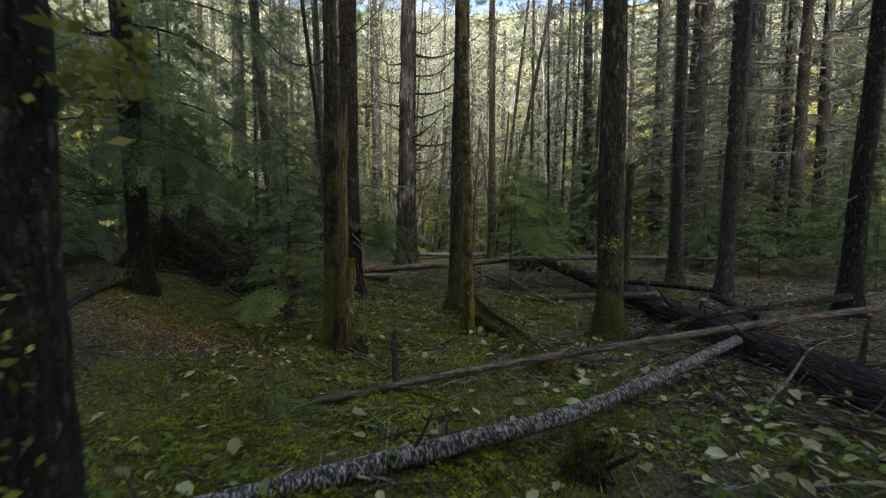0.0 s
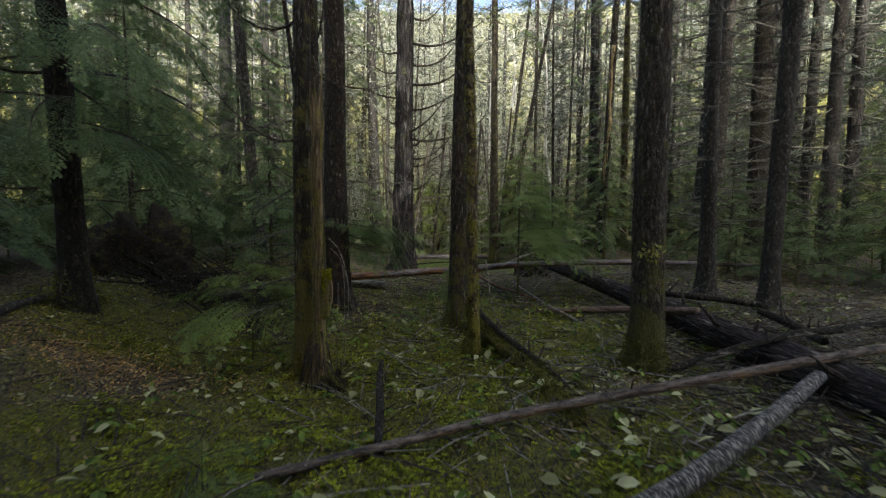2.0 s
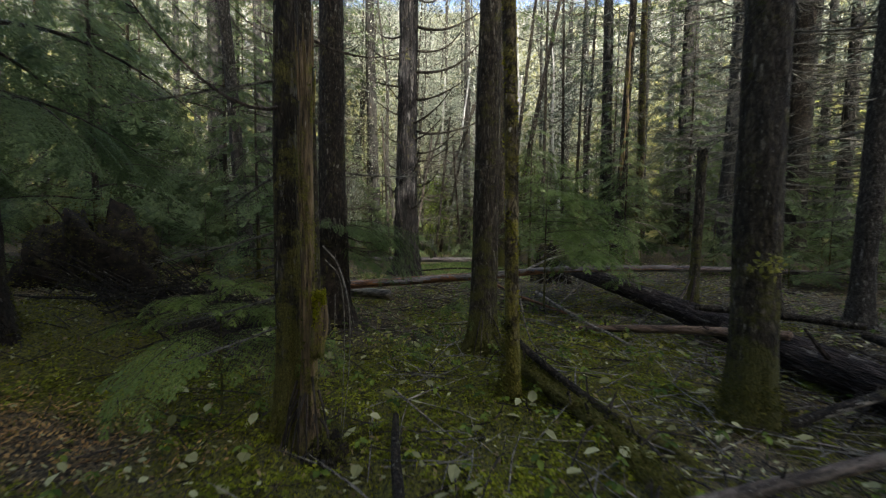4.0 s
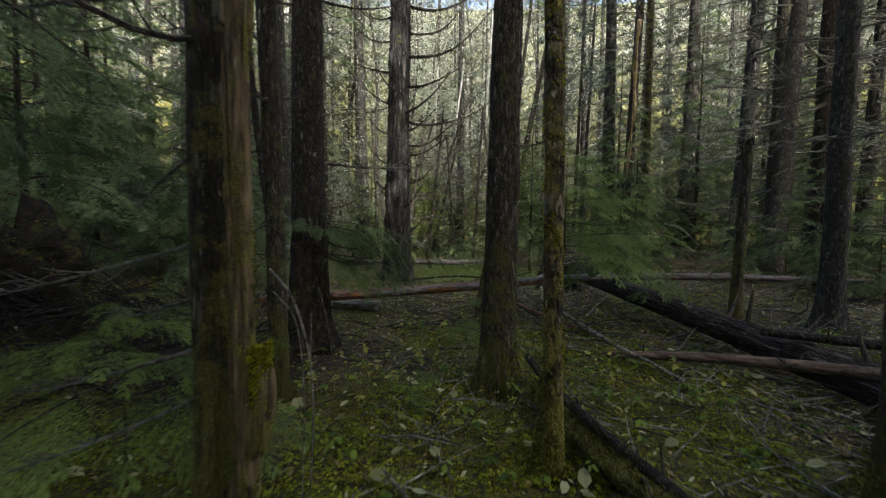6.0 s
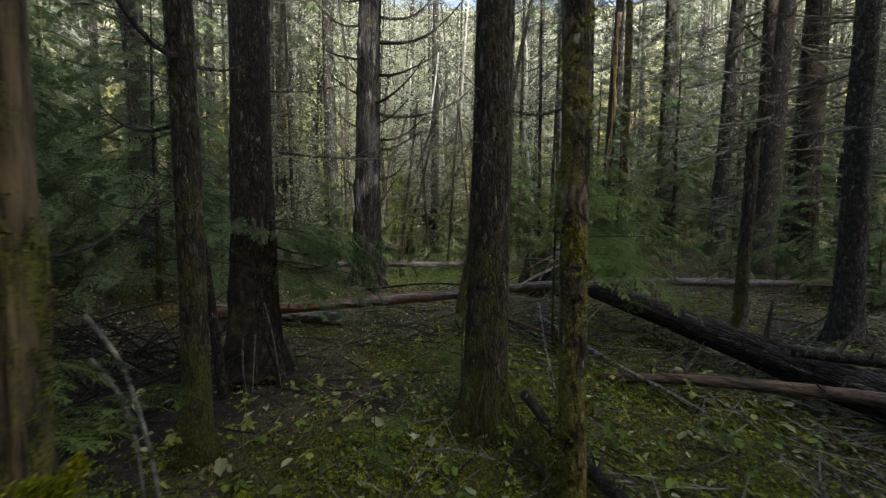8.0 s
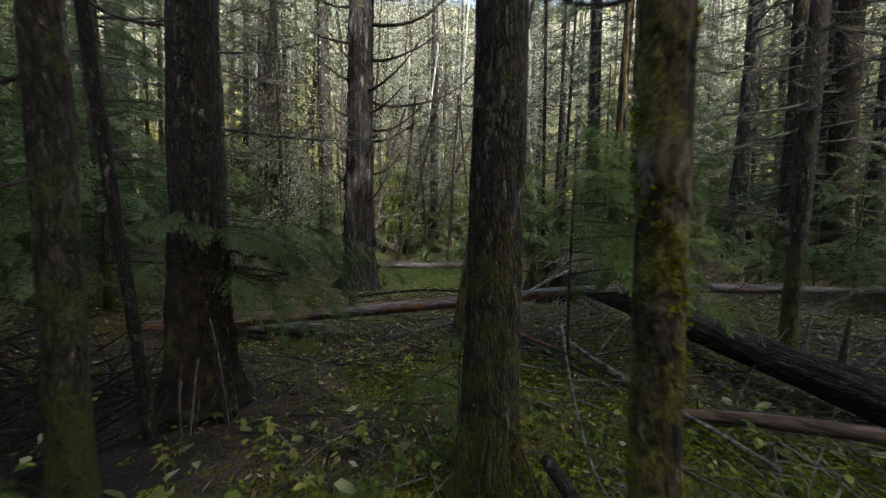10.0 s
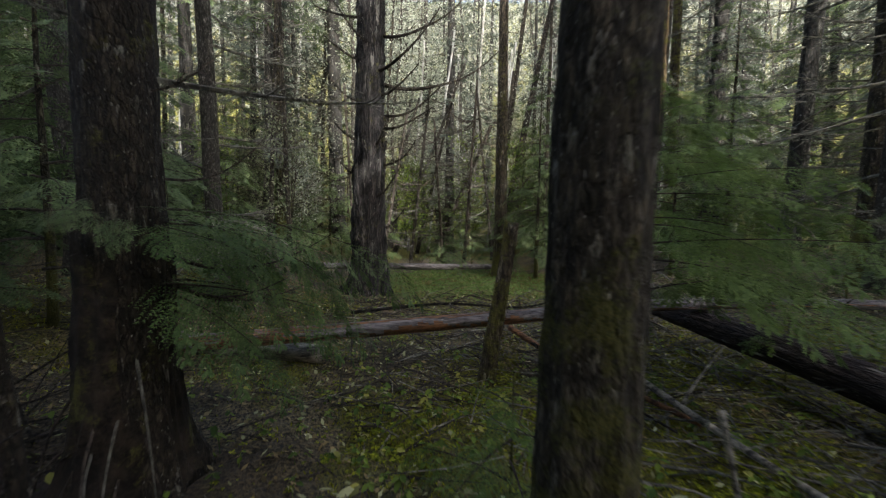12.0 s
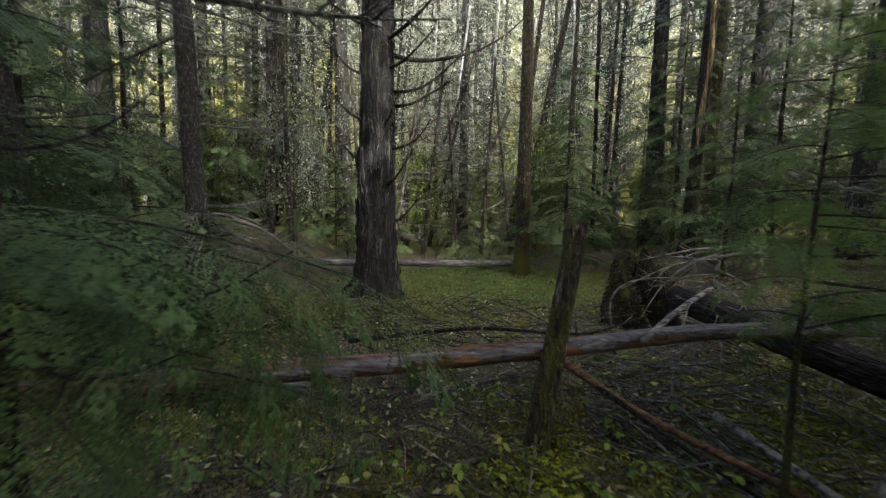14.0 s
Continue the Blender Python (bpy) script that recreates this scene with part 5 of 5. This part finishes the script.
for px, py in YELLOW_SPRIGS:
    root = thing("maple_seedling", px, py, float(gz(px, py)), "knee-low maple seedling with yellowing leaves", "seedling", "maple seedlings")
    me = build_mesh("seedling", *herbs([(0, 0)], rg, 0.055, (0.14, 0.28), 7), mats=(LEAF_YELLOW,))
    part("leaves", me, root, m=pose(0, 0, -float(gz(0, 0))))


def twig_litter(n, box, rng, size=(0.12, 0.6), thick=0.006, lift=0.18):
    x, y = scatter(n, box, rng)
    out = []
    for a, b in zip(x, y):
        th, ln = rng.uniform(0, 6.28), rng.uniform(*size)
        p0 = np.array([a, b, float(gz(a, b)) + 0.015])
        p1 = np.array([a + math.cos(th) * ln, b + math.sin(th) * ln, 0])
        p1[2] = float(gz(p1[0], p1[1])) + rng.uniform(0.0, lift) * ln + 0.01
        mid = (p0 + p1) / 2 + rng.normal(0, 0.03, 3) * ln
        mid[2] = max(mid[2], float(gz(mid[0], mid[1])) + 0.01)
        t = thick * rng.uniform(0.6, 1.5)
        out.append(tube(np.array([p0, mid, p1]), [t, 0.85 * t, 0.35 * t], 4, cap=False))
    return join(out)


stuff("twig_litter", twig_litter(2000, (-5, 6, 1.5, 14), rg), DEADWOOD, "dead twigs strewn over the floor", "twigs")
stuff("brush_litter", twig_litter(260, (2.3, 4.6, 2.4, 6.2), rg, (0.2, 0.9), 0.007, 0.5), DEADWOOD, "dark tangle of sticks beside a fallen trunk", "brush")
stuff("brush_litter", twig_litter(380, (1.8, 5.8, 4.2, 8.6), rg, (0.2, 1.0), 0.006, 0.25), GREYWOOD, "pale dead sticks among the litter beside a trunk", "brush")
stuff("brush_litter", twig_litter(240, (-4.4, -2.3, 6.5, 8.5), np.random.default_rng(29), (0.3, 1.3), 0.010, 0.7), BARK_DARK, "dark tangle of dead branches beside a thick conifer", "brush")
stuff("pale_twigs", twig_litter(1000, (-1, 6.5, 2.0, 13), rg, (0.15, 0.9)), GREYWOOD, "pale dead sticks lying among the leaves", "twigs")
stuff("brush_litter", twig_litter(420, (1.0, 4.5, 7.5, 12.5), rg, (0.3, 1.2), 0.008, 0.5), LICHENWOOD, "tangle of dead brush round a fallen trunk", "brush")
stuff("brush_litter", twig_litter(360, (-1.5, 1.6, 9.0, 13.5), rg, (0.2, 0.9), 0.007, 0.3), DEADWOOD, "dead brush lying on the floor behind a fallen trunk", "brush")


# ---- single sticks and dead wood in view ----
def stick(points, r, mat, label, name="dead_stick", category="stick", r_end=None, sides=7):
    pts = np.asarray(points, float)
    o = pts[0]
    path = curve(pts - o, 6)
    root = thing(name, *o, label, category)
    part("stem", build_mesh(name, *tube(path, np.linspace(r, r_end or r * 0.4, len(path)), sides, ridges(int(abs(o[0] * 100)), 0.08, 3)), mats=(mat,), shade=True), root)
    return root


stick([(-1.06, 4.95, 1.34), (-0.95, 4.90, 1.22), (-0.87, 4.86, 0.95), (-0.87, 4.85, 0.55), (-0.92, 4.84, 0.05)], 0.0055, GREYWOOD, "pale arching dead twig hanging beside a snag")
stick([(-1.04, 4.93, 1.25), (-0.93, 4.88, 1.12), (-0.90, 4.86, 0.75), (-0.93, 4.85, 0.05)], 0.0045, GREYWOOD, "pale arching dead twig hanging beside a snag")
stick([(1.40, 9.35, 0.30), (1.55, 8.70, 0.22), (1.72, 7.95, 0.14), (1.88, 7.45, 0.10), (2.0, 7.0, 0.06)], 0.026, GREYWOOD, "pale barked stick lying towards a log", r_end=0.016)
stick([(1.58, 8.6, 0.22), (1.85, 8.75, 0.42), (2.05, 8.85, 0.55)], 0.014, GREYWOOD, "pale forked side stick")
stick([(1.26, 10.4, 0.30), (1.19, 10.4, 0.72), (1.30, 10.4, 0.90), (1.58, 10.4, 0.96), (1.98, 10.4, 0.93)], 0.011, GREYWOOD, "pale twig arching over a fallen trunk")
stick([(1.25, 9.95, 0.56), (1.7, 10.27, 0.72), (2.19, 10.6, 0.84)], 0.024, GREYWOOD, "short whitish broken branch leaning on a log", r_end=0.022)
stick([(2.6, 9.2, 1.50), (3.1, 9.6, 1.38), (3.6, 10.0, 1.05), (3.9, 10.2, 0.62)], 0.010, GREYWOOD, "pale twig arching down to a fallen trunk")
stick([(3.2, 9.6, 1.52), (3.7, 9.9, 1.40), (4.2, 10.1, 1.0), (4.4, 10.1, 0.62)], 0.010, GREYWOOD, "pale twig arching down to a fallen trunk")
stick([(2.55, 3.25, 0.05), (2.9, 3.45, 0.22), (3.2, 3.6, 0.42), (3.7, 3.75, 0.50)], 0.014, GREYWOOD, "bleached curved branch beside a fallen trunk")
stick([(2.0, 3.95, 0.06), (2.35, 4.05, 0.12), (2.8, 4.1, 0.14)], 0.010, GREYWOOD, "bleached stick on the leaf litter")
stick([(-0.65, 5.50, 0.14), (-0.4, 5.12, 0.11), (-0.1, 4.70, 0.08)], 0.010, GREYWOOD, "bleached thin stick lying on moss")
stick([(0.65, 9.9, 0.42), (1.0, 9.5, 0.25), (1.4, 9.0, 0.16), (1.7, 8.55, 0.10)], 0.030, PEELED, "reddish broken limb under a fallen trunk", r_end=0.02)
stick([(0.75, 9.8, 0.36), (1.2, 9.1, 0.15), (1.5, 8.5, 0.07)], 0.020, BARK_DARK, "dark limb on the litter")
stick([(-0.9, 9.95, 0.55), (0.0, 10.05, 0.62), (0.8, 10.0, 0.60), (1.3, 10.1, 0.70)], 0.016, BARK_DARK, "dark thin branch resting along a fallen trunk")
stick([(0.62, 7.0, 0.95), (0.66, 6.9, 0.6), (0.72, 6.7, 0.25), (0.85, 6.4, 0.05)], 0.011, GREYWOOD, "thin dead branch leaning beside a trunk")


def dead_top(x, y, seed, count, reach, label):
    """The bare twiggy top of a dead conifer lying on the floor."""
    rng = np.random.default_rng(seed)
    root = thing("dead_conifer_top", x, y, float(gz(x, y)), label, "dead branches")
    part("stem", build_mesh("dead_stem", *tube(np.array([[0, 0, -0.05], [0.03, 0, 0.6], [0.08, 0.03, 1.2]]), [0.035, 0.025, 0.008], 8), mats=(GREYWOOD,)), root)
    for k in range(count):
        part("dead_branch", BARE_GREY[k % 3], root, m=pose(0.02, 0, rng.uniform(0.25, 1.1), rng.uniform(-40, 40), rng.uniform(-8, 30), rng.uniform(0, 360)) @ Matrix.Scale(rng.uniform(0.5, 1.0) * reach, 4))


dead_top(-3.7, 13.4, 1, 30, 1.6, "bare grey twiggy top of a dead conifer")
dead_top(2.9, 11.6, 2, 24, 1.3, "tangle of grey dead branches behind a fallen trunk")

# bare boughs low on the snag tree
for z, yaw, ln in ((1.28, 150, 0.9), (1.05, 175, 1.0), (0.85, 205, 0.8), (1.5, 190, 0.9), (1.9, 140, 1.0), (2.5, 200, 1.0)):
    part("dead_branch", BARE_LICHEN[0], t_b, m=pose(0, 0, z, 20, 8, yaw) @ Matrix.Scale(ln, 4))
# torn lump of wood on the snag, hanging in splinters and capped with moss
zs = np.linspace(0.68, 1.02, 18)
v, t, q = tube(np.stack([0.062 + 0.02 * np.sin(zs * 9), -0.035 + 0 * zs, zs], 1), 0.046 * (0.75 + 0.4 * np.sin((zs - 0.66) * 8.5)), 18, ridges(77, 0.24, 5))
av = np.arctan2(v[:, 1] + 0.035, v[:, 0] - 0.062)
v[:, 2] += np.where(v[:, 2] < 0.72, -0.07 * np.abs(np.sin(2.5 * av)), 0) + np.where(v[:, 2] > 0.98, 0.05 * np.sin(3 * av), 0)
lump = part("torn_lump", build_mesh("torn_lump", v, t, q, (ROTTEN,), shade=True), snag, "torn lump of pale wood")
rk = np.random.default_rng(19)
ak, zk = rk.uniform(-1.9, 1.3, 420), 0.74 + 0.32 * rk.random(420) ** 0.6
part("moss", build_mesh("lump_moss", *leaf_cloud(np.stack([0.066 + 0.046 * np.cos(ak), -0.035 + 0.046 * np.sin(ak), zk], 1), 0.007, 3600, 0.007, rk), mats=(MOSS,)), lump, "yellow-green moss cap")["kind"] = "stuff"
rs = np.random.default_rng(17)
for k in range(34):
    a, z0, ln = rs.uniform(0, 6.28), rs.uniform(0.1, 2.5), rs.uniform(0.12, 0.5)
    r0 = 0.043 * (1 + 0.9 * math.exp(-z0 / 0.2))
    p0 = np.array([math.cos(a) * r0, math.sin(a) * r0, z0])
    p1 = p0 + np.array([math.cos(a) * 0.012 + rs.uniform(-0.008, 0.008), math.sin(a) * 0.012, ln])
    part("splinter", build_mesh("splinter", *tube(np.stack([p0, (p0 + p1) / 2, p1]), [0.012, 0.010, 0.002], 5), mats=(ROTTEN,)), snag)
az_m, zm = rs.uniform(0, 6.28, 500), 2.4 * rs.random(500) ** 1.3
clump = np.sin(zm * 6 + az_m) > 0.1
rm_ = 0.046 + 0.045 * np.exp(-zm / 0.25)
cen = np.stack([rm_ * np.cos(az_m), rm_ * np.sin(az_m), zm], 1)[clump]
part("moss", build_mesh("snag_moss", *leaf_cloud(cen, 0.007, 5000, 0.006, rs), mats=(MOSS_DARK,)), snag, "yellow-green moss clumps")["kind"] = "stuff"
zm = rs.uniform(0.1, 3.4, 900)
am = rs.uniform(0, 6.28, 900)
clump = np.sin(zm * 5.3 + 1.5 * am) + np.sin(zm * 11 + am) > 0.5
cen = np.stack([-0.03 * (zm - 1.5) + 0.058 * np.cos(am), 0.058 * np.sin(am), zm], 1)[clump]
part("moss", build_mesh("trunk_moss", *leaf_cloud(cen, 0.005, 5000, 0.006, rs), mats=(MOSS,)), t_f2, "yellow-green moss clumps")["kind"] = "stuff"
# hanging roots at the foot of the snag and of the thick tree
rr = np.random.default_rng(31)
for root, rad, zt, cnt, mt in ((snag, 0.10, 0.5, 12, DEADWOOD), (t_c, 0.25, 0.95, 3, LICHENWOOD), (t_c, 0.25, 0.6, 5, DEADWOOD), (t_f, 0.17, 0.5, 5, DEADWOOD)):
    for k in range(cnt):
        a = rr.uniform(3.3, 6.2)
        z1 = zt * rr.uniform(0.35, 1.0)
        p0, p1 = np.array([math.cos(a) * rad * 0.8, math.sin(a) * rad * 0.8, z1]), np.array([math.cos(a + rr.uniform(-0.4, 0.4)) * rad * 1.9, math.sin(a) * rad * 1.9, 0.0])
        part("hanging_root", build_mesh("hanging_root", *tube(curve([p0, (p0 * 0.7 + p1 * 0.45) * (1, 1, 0.85), p1], 6), np.linspace(0.009, 0.004, 13), 5), mats=(mt,)), root)

young(0.14, 7.55, 0.85, 0.5, "small hemlock sapling with flat feathery boughs", BOUGH_YOUNG, 9, 43, low=0.3, stem=0.010)
young(-0.55, 6.6, 0.35, 0.28, "tiny hemlock seedling in the moss", BOUGH_YOUNG, 6, 44, low=0.08, stem=0.005)
young(-1.3, 3.2, 0.4, 0.3, "tiny hemlock seedling in the moss", BOUGH_YOUNG, 6, 45, low=0.08, stem=0.005)
young(3.0, 9.3, 0.8, 0.5, "small hemlock sapling beside a fallen trunk", BOUGH_YOUNG, 9, 46, low=0.2, stem=0.010)
# yellowing leafy twigs on the tree beside the path
rl = np.random.default_rng(55)
for z in (2.02, 1.92, 1.80, 1.22, 0.86):
    out = 0.18 if z > 1.5 else 0.0
    cen = np.stack([rl.uniform(-0.02, 0.22, 9) + out, rl.uniform(-0.32, -0.12, 9) + 1.2 * out, z + rl.uniform(-0.08, 0.08, 9)], 1)
    part("leafy_twig", build_mesh("leafy_twig", *leaf_cloud(cen, 0.035, 60, 0.024, rl), mats=(LEAF_YELLOW,)), t_near, "yellow-green leafy twig")["kind"] = "stuff"
cen = np.stack([rl.uniform(-0.12, 0.10, 8), rl.uniform(-0.24, -0.16, 8), 1.22 + rl.uniform(-0.05, 0.06, 8)], 1)
part("leafy_twig", build_mesh("leafy_twig", *leaf_cloud(cen, 0.03, 60, 0.022, rl), mats=(LEAF_YELLOW,)), t_h, "small sprig of yellow-green leaves")["kind"] = "stuff"
# moss collars at the feet of the nearer trunks
rm = np.random.default_rng(88)
for root, rad, h, n in ((t_f, 0.17, 0.45, 2600), (t_f2, 0.07, 0.7, 1200), (t_h, 0.18, 0.35, 1500), (t_b, 0.11, 0.4, 1400), (t_g, 0.2, 0.5, 600), (t_v, 0.09, 0.3, 600), (t_a, 0.16, 0.4, 1000), (pole, 0.075, 0.5, 500)):
    a, z = rm.uniform(0, 6.28, n), h * rm.random(n) ** 1.8
    r = rad * (0.84 + 0.9 * np.exp(-z / 0.16)) * rm.uniform(0.95, 1.08, n)
    cen = np.stack([r * np.cos(a), r * np.sin(a), z], 1)
    part("moss_collar", build_mesh("moss_collar", *leaf_cloud(cen, 0.006, n * 2, 0.011, rm), mats=(MOSS_DARK,)), root, "yellow-green moss at the foot")["kind"] = "stuff"
